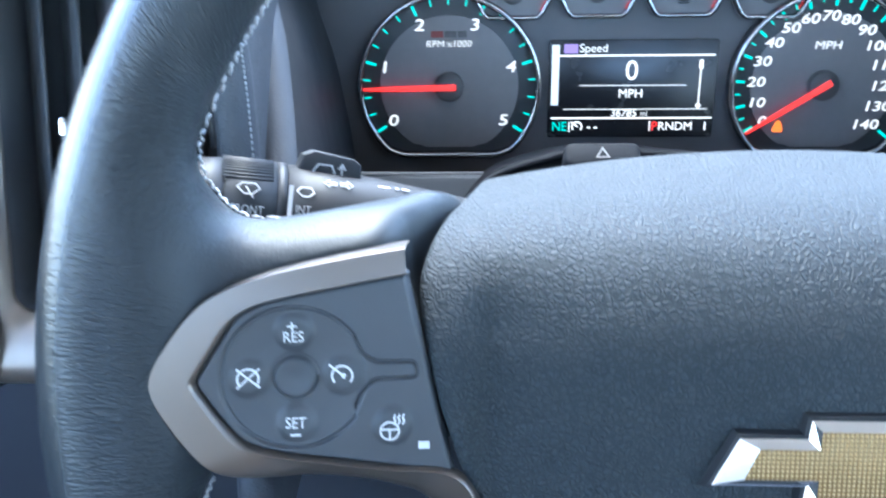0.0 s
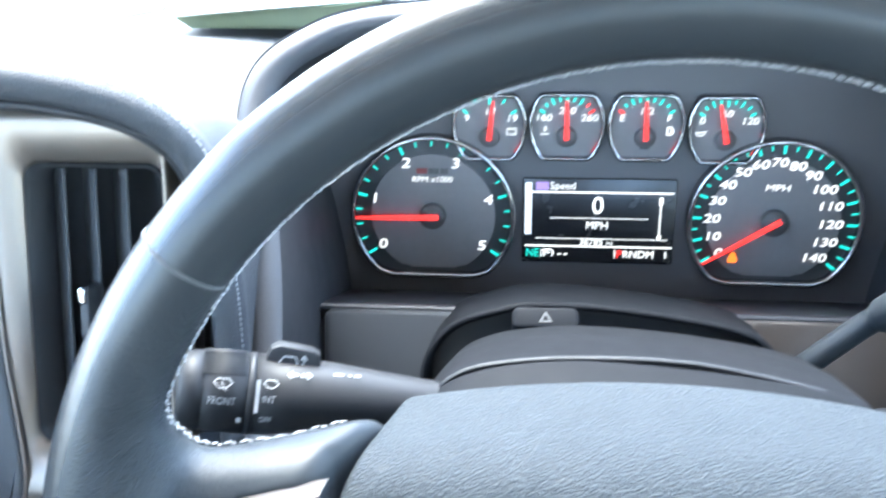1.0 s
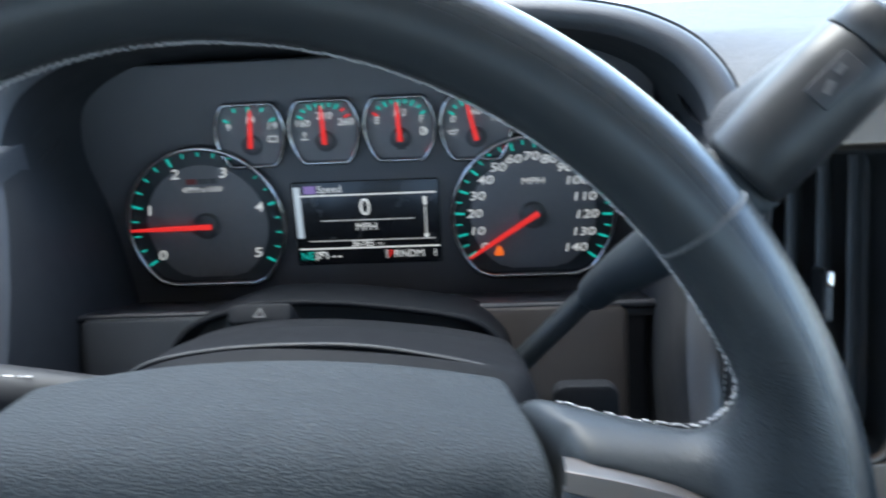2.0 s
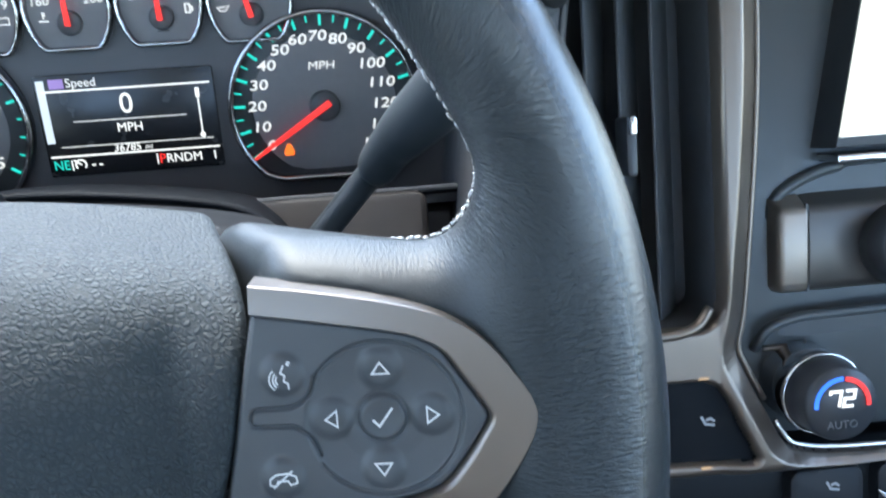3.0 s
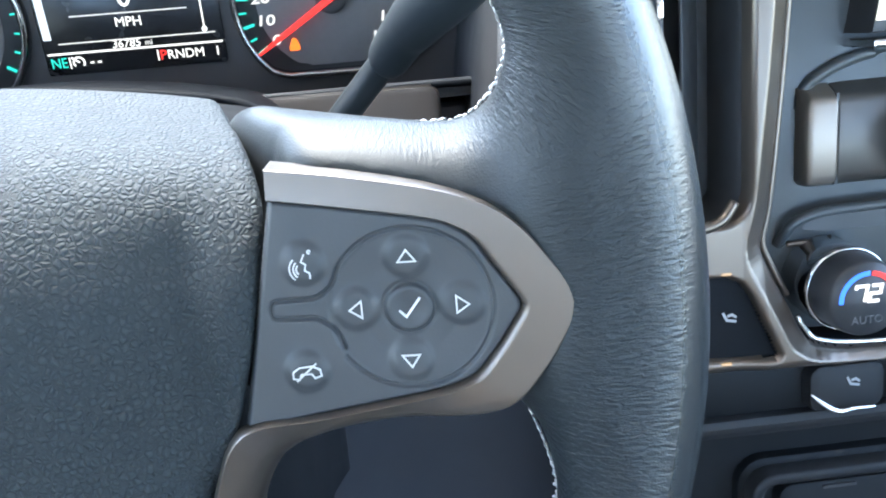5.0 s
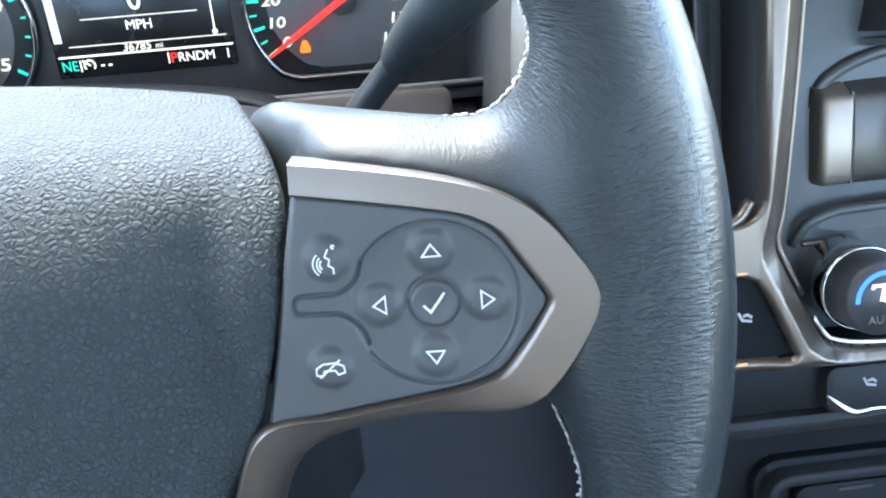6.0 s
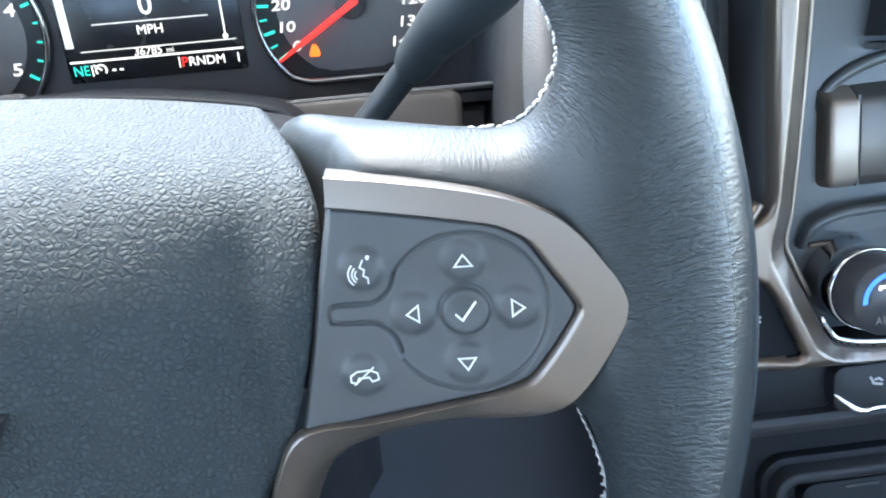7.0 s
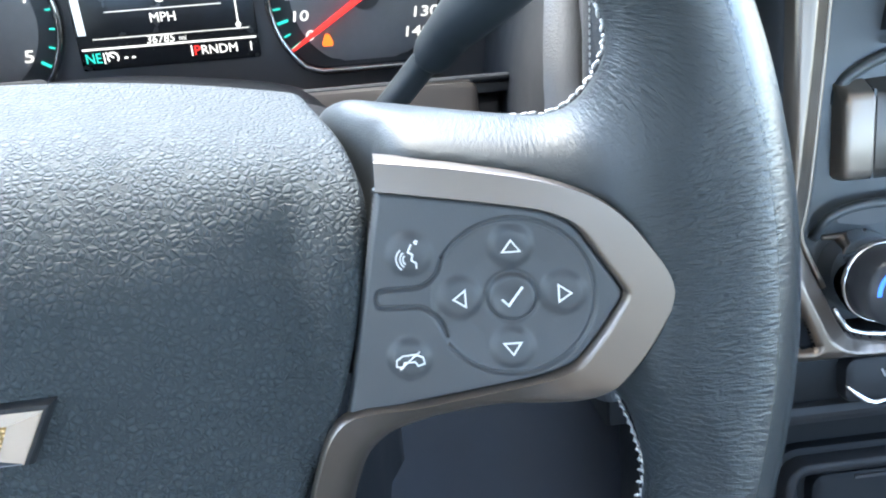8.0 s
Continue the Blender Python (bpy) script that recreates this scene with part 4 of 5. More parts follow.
part("shroud", loft([sh_row(0.60, 0.055, -0.006), sh_row(0.86, 0.060, -0.005), sh_row(0.93, 0.075, -0.004), sh_row(0.95, 0.104, -0.004), sh_row(0.985, 0.110), sh_row(1.0, 0.116), sh_row(0.995, 0.124, 0.0005),
                     sh_row(0.975, 0.150, 0.003), sh_row(0.93, 0.176, 0.006), sh_row(0.91, 0.180, 0.003), sh_row(0.86, 0.182, -0.006)]), SHROUD, column)
LIP = [(-0.0880, 0.0180), (-0.0824, 0.0307), (-0.0752, 0.0386), (-0.0608, 0.0445), (-0.0276, 0.0487), (0.0188, 0.0487), (0.0532, 0.0437), (0.0827, 0.0366), (0.0940, 0.0295), (0.0985, 0.0150)]
part("lip", tube([(q[0], 0.1150, q[1] + 0.0006) for q in spline(LIP, 6)], 0.0013, 0.0020, 10, up=(0, 1, 0)), STALK, column, "thin arched lip of the shroud")
OPENING = [(-0.103, -0.06), (-0.1020, 0.0), (-0.0985, 0.022), (-0.0845, 0.0400), (-0.0600, 0.0490), (-0.0392, 0.0526), (0.0050, 0.0510), (0.0627, 0.0424), (0.0835, 0.0310), (0.0920, 0.010), (0.096, -0.06)]
op = spline(OPENING, 5)


def op_row(k, y):
    return [(p[0] * k, y, (p[1] + 0.06) * k - 0.06) for p in op]


part("boot", slab([(p[0] * 0.99, p[1] - 0.001) for p in op], 0.236, 0.241), BLACK, column, "black recess round the column")
part("boot_lip", loft([op_row(1.0, 0.262), op_row(1.0, 0.212), op_row(0.992, 0.209), op_row(0.975, 0.2088), op_row(0.962, 0.212), op_row(0.955, 0.262)]), SHROUD, column, "dark arched lip round the column")
hz = part("hazard_button", slab(rounded(-0.0165, -0.0055, 0.0165, 0.0065, 0.004), -0.0026, 0.016, 0.0022, 3), SHROUD, column, m=pose(-0.035, 0.180, 0.0500, -34, 0, 0))
part("hazard_print", strokes([[polar(0.0030, a) for a in (90, 210, 330, 90)]], 0.0007, y=-0.0027), SEAM, hz)
part("release_lever", slab(rounded(0.108, 0.002, 0.138, 0.0225, 0.006), 0.138, 0.148, 0.002), SHROUD, column)

# ---- turn-signal stalk ----
stalk = thing("turn_signal_stalk", "black multifunction stalk with white wiper prints", "control stalk", pose(-0.1675, 0.090, 0.0378, 0, 8, 18))


def lathe_x(profile, n=28):
    me = revolve([(r, x) for x, r in profile], n)
    me.transform(pose(0, 0, 0, 0, 0, -90))
    return me


part("end_knob", lathe_x([(-0.0175, 0.0001), (-0.0172, 0.0120), (-0.0150, 0.0155), (-0.0080, 0.0163), (-0.0076, 0.0156), (-0.0068, 0.0156), (-0.0064, 0.0164), (0.0, 0.0166), (0.0098, 0.0168), (0.0100, 0.0150)]), STALK, stalk, "ribbed black end knob")
for k in range(16):
    a = radians(42 + 5 * k)
    part("rib", tube([(-0.008, -0.0166 * math.cos(a), 0.0166 * math.sin(a)), (0.0085, -0.0168 * math.cos(a), 0.0168 * math.sin(a))], 0.00038, sides=5), STALK, stalk)
part("ring", lathe_x([(0.0100, 0.0100), (0.0102, 0.0169), (0.0130, 0.0169), (0.0132, 0.0100)]), STALK, stalk)
part("body", lathe_x([(0.0132, 0.0001), (0.0134, 0.0166), (0.030, 0.0161), (0.045, 0.0152), (0.060, 0.0138), (0.080, 0.0118), (0.105, 0.0098), (0.118, 0.0092), (0.120, 0.0001)], 32), STALK, stalk, "tapering black arm of the stalk")
part("lower_step", slab([(0.0460, -0.0130), (0.0500, -0.0075), (0.0560, -0.0052), (0.0700, -0.0050), (0.0900, -0.0050), (0.0900, -0.0100), (0.0700, -0.0140)], -0.0158, 0.004, 0.001), SHROUD, stalk, "dark step under the arm")
flap = part("wiper_paddle", slab([(-0.0130, -0.006), (0.0125, -0.006), (0.0112, 0.0048), (0.0085, 0.0066), (-0.0055, 0.0080), (-0.0090, 0.0062)], -0.003, 0.005, 0.0012), STALK, stalk, m=pose(0.0268, -0.002, 0.0145))
part("spray_print", strokes([[(-0.0052, 0.001), (-0.0035, 0.0035), (0.0010, 0.0035), (0.0022, 0.001), (-0.0015, -0.002), (-0.0052, 0.001)], [(0.0046, -0.002), (0.0046, 0.0040)], [(0.0034, 0.0024), (0.0046, 0.0042), (0.0058, 0.0024)]], 0.0006, y=-0.0031), PRINT, flap)


def on_stalk(name, me, x, a, r=0.0169):
    part(name, me, PRINT, stalk, m=pose(x, 0, 0, a, 0, 0) @ pose(0, -r, 0))


on_stalk("wiper_print", strokes([[(-0.0036, 0.0014), (-0.0022, 0.0030), (0.0022, 0.0030), (0.0036, 0.0014), (0.0012, -0.0007), (-0.0012, -0.0007), (-0.0036, 0.0014)], [(-0.0008, 0.0018), (0.0016, -0.0018)]], 0.00042), 0.0005, -24)
on_stalk("front_print", lettering("FRONT", 0.0042, wide=0.78), 0.0005, -4)
on_stalk("pointer_print", strokes([[(0, 0), (0.002, 0)]], 0.0022), 0.0068, 22)
on_stalk("band_print", strokes([[(0, -0.0065), (0, 0.0065)]], 0.0014), 0.0140, -14, 0.0175)
on_stalk("interval_print", lettering("INT", 0.0040, wide=0.8), 0.0185, -10, 0.0166)
on_stalk("interval_print", strokes([[(-0.0028, 0.001), (-0.0016, 0.0026), (0.0016, 0.0026), (0.0028, 0.001), (0.001, -0.0006), (-0.001, -0.0006), (-0.0028, 0.001)]], 0.00040), 0.0190, -28, 0.0166)
on_stalk("off_print", lettering("OFF", 0.0036, wide=0.8), 0.0180, 20, 0.0166)
on_stalk("arrows_print", strokes([[(-0.0048, 0), (-0.0032, 0.0015), (-0.0032, 0.0006), (-0.0008, 0.0006), (-0.0008, -0.0006), (-0.0032, -0.0006), (-0.0032, -0.0015), (-0.0048, 0)],
                                  [(0.0048, 0), (0.0032, 0.0015), (0.0032, 0.0006), (0.0008, 0.0006), (0.0008, -0.0006), (0.0032, -0.0006), (0.0032, -0.0015), (0.0048, 0)]], 0.00036), 0.0300, -48, 0.0163)
on_stalk("beam_print", strokes([[(-0.005, 0), (-0.001, 0)], [(0.001, 0), (0.0022, 0)], [(0.0034, 0), (0.006, 0)]], 0.0009), 0.0490, -58, 0.0150)

# ---- gear lever on the column ----
lever = thing("gear_lever", "black column gear lever with a printed button on its grip", "gear lever")
part("stem", tube(spline([(0.088, 0.2330, 0.002), (0.1153, 0.2185, 0.0320), (0.1268, 0.2120, 0.0447), (0.1345, 0.2040, 0.0530)], 6), 0.0064, sides=16), LEVER, lever)
part("shoulder", tube(spline([(0.1318, 0.2085, 0.0496), (0.1345, 0.2035, 0.0528), (0.1414, 0.1930, 0.0615), (0.1493, 0.1800, 0.0695), (0.1690, 0.1530, 0.0885), (0.1860, 0.1120, 0.1160)], 5), np.interp(np.linspace(0, 1, 26), [0, 0.06, 0.2, 0.4, 0.6, 1], [0.0062, 0.0080, 0.0094, 0.0102, 0.0120, 0.0172]),
                      np.interp(np.linspace(0, 1, 26), [0, 0.06, 0.2, 0.4, 0.6, 1], [0.0060, 0.0072, 0.0082, 0.0092, 0.0104, 0.0135]), 24, up=(0.3, 1, 0)), LEVER, lever, "black tapering shoulder of the lever")
G0, G1 = np.array((0.1840, 0.1135, 0.1160)), np.array((0.2390, 0.1050, 0.1720))
part("grip", tube([G0 + (G1 - G0) * s for s in (0, 0.015, 0.05, 0.3, 0.60, 0.80, 0.812)], [0.0155, 0.0180, 0.0190, 0.0194, 0.0190, 0.0184, 0.0176], [0.0110, 0.0128, 0.0138, 0.0142, 0.0140, 0.0134, 0.0127], 28, up=(0.3, 1, 0)), GRIP, lever, "black moulded grip")
part("grip_cap", tube([G0 + (G1 - G0) * s for s in (0.812, 0.824, 0.97, 0.995, 1.0)], [0.0176, 0.0186, 0.0182, 0.0172, 0.010], [0.0127, 0.0136, 0.0132, 0.0122, 0.006], 28, up=(0.3, 1, 0)), GRIP, lever)
ga = (G1 - G0) / np.linalg.norm(G1 - G0)
gm = G0 + (G1 - G0) * 0.60
gx = Vector(ga)
gy = Vector((0.3, 1, 0)).normalized()
gy = (gy - gx * gy.dot(gx)).normalized()
gz = gx.cross(gy)
GM = Matrix(((gx.x, gy.x, gz.x, gm[0]), (gx.y, gy.y, gz.y, gm[1]), (gx.z, gy.z, gz.z, gm[2]), (0, 0, 0, 1)))
tow = part("tow_button", slab(rounded(-0.0105, -0.0058, 0.0105, 0.0058, 0.0012), -0.0150, -0.006, 0.0008), BLACK, lever, m=GM)
part("button_print", strokes([[(-0.006, -0.001), (-0.001, 0.0008)], [(0.002, 0.002), (0.006, 0.002)]], 0.0032, y=-0.0151), SEAM, tow)

# ---- dash top and outer vents ----
def dash_z(x, y):
    """Top of the dash: a gentle slope that dips into a valley on both sides of the hood."""
    s = min(1, max(0, (0.40 - y) / 0.14))
    dip = 0.050 * math.exp(-((x - (0.215 if x > 0 else -0.205)) / 0.045) ** 2) * s * s * (3 - 2 * s)
    return 1.502 - 0.20 * (y - 0.16) - 0.05 * max(0, abs(x) - 0.55) ** 2 - dip


def dash_top(x0, x1, y0, y1, n, k):
    return loft([[(x, y, dash_z(x, y)) for x in np.linspace(x0, x1, n)] for y in np.linspace(y0, y1, k)])


# the top skin goes round the hood's foot on three sides
top = tagged(new("dash_top", joined([dash_top(-0.80, -0.183, 0.262, 0.80, 60, 40), dash_top(0.190, 0.95, 0.262, 0.80, 70, 40), dash_top(-0.183, 0.190, 0.42, 0.80, 20, 16)])),
             "grey grained leather-look dash top, bright under the windscreen", "dashboard", kind="structure")
shade(top.data)
top.data.materials.append(DASH)


# rolled valleys between the hood and the padded bolsters
for x0, x1 in ((-0.212, -0.183), (0.190, 0.217)):
    prof = [(0.32, 1.425), (0.25, 1.420), (0.225, 1.412), (0.206, 1.400), (0.196, 1.385), (0.192, 1.37), (0.190, 1.33)]
    val = tagged(new("dash_valley", loft([[(x0 + (x1 - x0) * k / 6, y, z + 0.003) for k in range(7)] for y, z in spline(prof, 4)])), "grey grained skin rolling down beside the cluster hood", "dashboard", kind="structure")
    val.data.materials.append(DARK)


# dash skin that closes round the hood's foot
for cut in (arch[:, 0] < 0, arch[:, 0] > 0):
    pts = [(p, (p - mid) / np.linalg.norm(p - mid)) for p in arch[cut & (arch[:, 1] < 0.125) & (arch[:, 1] > -0.02)]]
    rows = [[(p[0] + q[0] * g, y + 0.36 * (p[1] - 0.2), p[1] + q[1] * g) for p, q in pts] for g, y in ((0.0035, 0.300), (0.0045, 0.274), (0.008, 0.268), (0.020, 0.268), (0.040, 0.276), (0.075, 0.290))]
    col = tagged(new("dash_collar", loft(rows)), "grey grained dash skin round the foot of the hood", "dashboard", kind="structure")
    col.matrix_world = CAR
    col.data.materials.append(DASH)


def vent(label, x0, x1, z0, z1, ytop, ybot, yaw, tab):
    """Upright air vent: dark box, upright vanes, satin surround, chrome-tipped thumb tab."""
    v = thing("air_vent", label, "air vent", pose((x0 + x1) / 2, (ytop + ybot) / 2, (z0 + z1) / 2, 0, 0, yaw), group="dash vents")
    w, h = (x1 - x0) / 2, (z1 - z0) / 2
    part("duct", slab(rounded(-w - 0.004, -h - 0.004, w + 0.004, h + 0.004, 0.01), 0.034, 0.042), DARK, v)
    a, b = np.array(rounded(-w, -h, w, h, 0.009)), np.array(rounded(-w + 0.002, -h + 0.002, w - 0.002, h - 0.002, 0.008))
    part("throat", loft([[(p[0], 0.0, p[1]) for p in a], [(p[0], 0.004, p[1]) for p in b], [(p[0], 0.036, p[1]) for p in b]], closed=True), DARK, v)
    for k in range(3):
        x = -w + 2 * w * (0.20, 0.43, 0.66)[k]
        part("vane", slab([(-0.0008, -h + 0.003), (0.0008, -h + 0.003), (0.0008, h - 0.003), (-0.0008, h - 0.003)], 0.006, 0.030, 0.0005), DARK, v, m=pose(x, 0.010, 0, 0, 0, 40 if x0 < 0 else -34) @ pose(0, -0.010, 0))
    t = part("tab", slab(rounded(-0.0024, -0.013, 0.0024, 0.012, 0.0022), -0.006, 0.010, 0.0015), BLACK, v, m=pose(tab[0], 0, tab[1]))
    part("tab_tip", slab(rounded(-0.0017, 0.004, 0.0017, 0.0125, 0.0016), -0.0085, -0.004, 0.0012), CHROME, t, "small chrome tip")
    return v


lv = vent("upright air vent with dark vanes in a satin surround", -0.2825, -0.214, -0.012, 0.126, 0.148, 0.148, 0, (-0.0045, -0.001))

def surround(outer, hole, lift):
    """Satin frame between two outlines, rolled forward at its outer edge."""
    o, i = np.array(outer), np.array(hole)
    rows = []
    for s, y in ((0, 0.020), (0, -lift * 0.4), (0.06, -lift * 0.8), (0.3, -lift), (0.75, -lift * 0.45), (0.95, 0.0), (1.0, 0.002), (1.0, 0.014)):
        rows.append([(p[0], y, p[1]) for p in o + (i - o) * s])
    return loft(rows, closed=True)


part("surround", surround(rounded(-0.056, -0.100, 0.0390, 0.096, 0.014, 6), rounded(-0.0345, -0.0695, 0.0345, 0.0695, 0.009, 6), 0.008), SILVER, lv, "satin silver surround")
vent("upright air vent with dark vanes in a satin panel", 0.2135, 0.2765, -0.0265, 0.1225, 0.174, 0.174, 0, (-0.0055, 0.0065))

for side, path in ((-1, [(-0.50, 0.085, 0.166), (-0.36, 0.098, 0.1600), (-0.28, 0.108, 0.1585), (-0.236, 0.118, 0.1530), (-0.210, 0.128, 0.1420), (-0.1965, 0.140, 0.122), (-0.1935, 0.150, 0.09), (-0.193, 0.160, 0.04), (-0.194, 0.168, -0.03), (-0.197, 0.178, -0.16)]),
                   (1, [(0.56, 0.105, 0.190), (0.36, 0.115, 0.186), (0.27, 0.125, 0.176), (0.232, 0.140, 0.158), (0.212, 0.155, 0.132), (0.206, 0.165, 0.095), (0.205, 0.172, 0.04), (0.205, 0.180, -0.03), (0.206, 0.186, -0.105)])):
    p = spline(path, 7)
    bol = thing("dash_bolster", "padded leather-look bolster with a stitched seam round the vent", "dash trim", group="dash bolsters")
    lane = []
    for k in range(len(p)):
        d = p[min(k + 1, len(p) - 1)] - p[max(k - 1, 0)]
        lane.append(p[k] + np.array((side * d[2], 0, -side * d[0])) / math.hypot(d[0], d[2]) * 0.0055)
    part("pad", tube(lane, 0.0085, 0.0100, 18, up=(0, 1, 0)), DASH, bol)
    st = []
    for k in range(len(p) - 1):
        if p[k][2] < 0.0:
            break
        for s in (0.0, 0.34, 0.67):
            a = p[k] + (p[k + 1] - p[k]) * s
            b = p[k] + (p[k + 1] - p[k]) * (s + 0.22)
            tx, tz = p[k + 1][0] - p[k][0], p[k + 1][2] - p[k][2]
            out = np.array((side * tz, 0, -side * tx)) / math.hypot(tx, tz) * 0.0128 + np.array((0, -0.0055, 0))
            st.append(stitch(a + out, b + out, np.array((0, -0.0003, 0.0003))))
    part("seam", shade(joined(st)), THREAD, bol, "pale stitching")
    skin = []
    for k in range(len(p)):
        d = p[min(k + 1, len(p) - 1)] - p[max(k - 1, 0)]
        a = CAR @ Vector(p[k] + np.array((side * d[2], 0, -side * d[0])) / math.hypot(d[0], d[2]) * 0.0110)
        c = Vector((a.x, a.y + 0.10, min(dash_z(a.x, a.y + 0.10) + 0.002, a.z + 0.004)))
        m = a + Vector((0, 0.035, 0.004))
        skin.append([a * (1 - s) ** 2 + m * (2 * s * (1 - s)) + c * s * s for s in np.linspace(0, 1, 8)])
    sho = tagged(new("dash_shoulder", loft(skin)), "grey grained skin sloping from the bolster to the dash top", "dashboard", kind="structure")
    sho.data.materials.append(DASH)
    low = []
    for k in range(len(p)):
        d = p[min(k + 1, len(p) - 1)] - p[max(k - 1, 0)]
        low.append(p[k] - np.array((side * d[2], 0, -side * d[0])) / math.hypot(d[0], d[2]) * 0.0045 + np.array((0, 0.006, 0)))
    part("piping", tube(low[:len(low) * 3 // 4], 0.0030, 0.0070, 12, up=(0, 1, 0)), BLACK, bol, "dark inner lip of the bolster")

# switch pod beside the outer vent
POD = [(-0.296, 0.150), (-0.2955, 0.110), (-0.2948, 0.075), (-0.2929, 0.036), (-0.2882, -0.005), (-0.2870, -0.030), (-0.2910, -0.0415), (-0.3048, -0.0474), (-0.42, -0.052)]
pl = spline(POD, 5).tolist()
pod = thing("switch_pod", "dark headlamp switch pod with a thin bright edge", "switch panel")
part("body", slab(pl + [(-0.42, 0.150)], 0.1385, 0.18, 0.004, 3), DARK, pod)
part("edge", tube([(q[0], 0.1405, q[1]) for q in pl[2:]], 0.0013, sides=8, up=(0, 1, 0)), SATIN, pod, "thin satin edge")

# ---- centre stack ----
DSATIN = material("dark_satin", (0.085, 0.078, 0.072), 0.36, metal=0.6, mottle=0.1)
stack = thing("centre_stack", "satin grey centre stack with climate controls and a screen", "centre console")
part("face", slab([(0.298, 0.20), (0.288, -0.035), (0.308, -0.090), (0.75, -0.090), (0.75, 0.20)], 0.200, 0.24, 0.004), STACK, stack)
# satin panel round the vent: its outer edge is bevelled, goes down beside the stack and turns outward under the climate knob
GAP = [(0.46, 0.1490), (0.34, 0.1475), (0.3060, 0.1445), (0.2985, 0.1405), (0.2958, 0.1330), (0.2966, 0.1100), (0.2962, 0.0792), (0.2943, 0.0456), (0.2904, -0.0009), (0.2878, -0.0251), (0.2853, -0.0385), (0.2889, -0.0489),
       (0.2990, -0.0691), (0.3055, -0.0816), (0.3146, -0.0891), (0.3481, -0.0923), (0.46, -0.0935)]
gap = spline(GAP, 4)
SEAT_KEY = [(0.225, -0.0500), (0.2680, -0.0508), (0.2735, -0.0535), (0.2780, -0.0600), (0.2905, -0.0868), (0.2890, -0.0885), (0.225, -0.0845)]


def satin_panel():
    step = 0.0008
    gx, gz = np.meshgrid(np.arange(0.200, 0.46, step), np.arange(-0.110, 0.186, step), indexing="ij")
    whole = gap.tolist() + [(0.46, -0.0985), (0.318, -0.0970), (0.300, -0.0955), (0.20, -0.0915), (0.20, 0.040), (0.203, 0.095), (0.210, 0.128), (0.228, 0.152), (0.262, 0.170), (0.36, 0.180), (0.46, 0.182)]
    d_edge = poly_distance(whole, gx, gz)
    d_vent = poly_distance(rounded(0.2145, -0.0255, 0.2757, 0.1215, 0.011, 6), gx, gz)
    d_key = poly_distance(SEAT_KEY, gx, gz)
    d_gap = line_distance(gap, gx, gz)
    keep = (d_edge < 0.0006) & (d_vent > -0.0006) & (d_key > -0.0006)
    low = np.clip((-0.085 - gz) / 0.010, 0, 1)
    y = 0.1668 + 0.22 * np.clip(0.2845 - gx, 0, 0.010) + 0.0090 * np.clip(1 - d_gap / (0.0095 - 0.005 * low), 0, 1)
    y = y + 0.0075 * np.clip(1 - d_vent / 0.0038, 0, 1.2) ** 2 + 0.0040 * np.clip(1 - d_key / 0.0022, 0, 1.3) ** 2 + 0.0060 * np.clip((-0.0900 - gz) / 0.006, 0, 1) ** 2
    y = y + 0.010 * np.clip((d_edge + 0.0006) / 0.0012, 0, 1)
    idx = -np.ones(gx.shape, int)
    idx[keep] = np.arange(keep.sum())
    quad = np.stack([idx[:-1, :-1], idx[1:, :-1], idx[1:, 1:], idx[:-1, 1:]], -1).reshape(-1, 4)
    return mesh_of("satin_panel", np.stack([gx[keep], y[keep], gz[keep]], 1), quad[(quad >= 0).all(1)])


part("satin_panel", satin_panel(), TRIM, stack, "satin nickel panel round vent and button")
part("panel_lip", tube([(q[0] + 0.0030, 0.1815, q[1]) for q in gap[12:48]], 0.0014, sides=8, up=(0, 1, 0)), TRIM, stack)
part("panel_lip", tube([(q[0] + 0.0012, 0.1790, q[1] + 0.0022) for q in gap[50:]], 0.0012, sides=8, up=(0, 1, 0)), CHROME, stack, "thin bright line under the knob")
part("vent_lip", tube(spline([(0.225, 0.171, -0.0265), (0.250, 0.169, -0.0280), (0.2645, 0.170, -0.0255), (0.2720, 0.172, -0.0180)], 5), 0.0024, sides=10), TRIM, stack)
part("lower_face", slab([(0.20, -0.0900), (0.296, -0.0940), (0.32, -0.0962), (0.75, -0.0975), (0.75, -0.124), (0.20, -0.124)], 0.1860, 0.24, 0.004), LOWER, stack)
sb = part("seat_button", slab([(p[0] + (-0.0008 if p[0] < 0.25 else 0.0009), p[1] + (0.0008 if p[1] > -0.07 else -0.0008)) for p in SEAT_KEY], 0.1722, 0.19, 0.0015), SHROUD, stack, "black seat heater button")
part("seat_print", strokes([[(-0.0030, 0.0028), (-0.0012, -0.0008), (0.0030, -0.0016)], [(-0.0010, 0.0010), (0.0012, 0.0016), (0.0030, 0.0002)]], 0.0011, y=-0.0002), PRINT, sb, m=pose(0.2695, 0.1720, -0.0690))

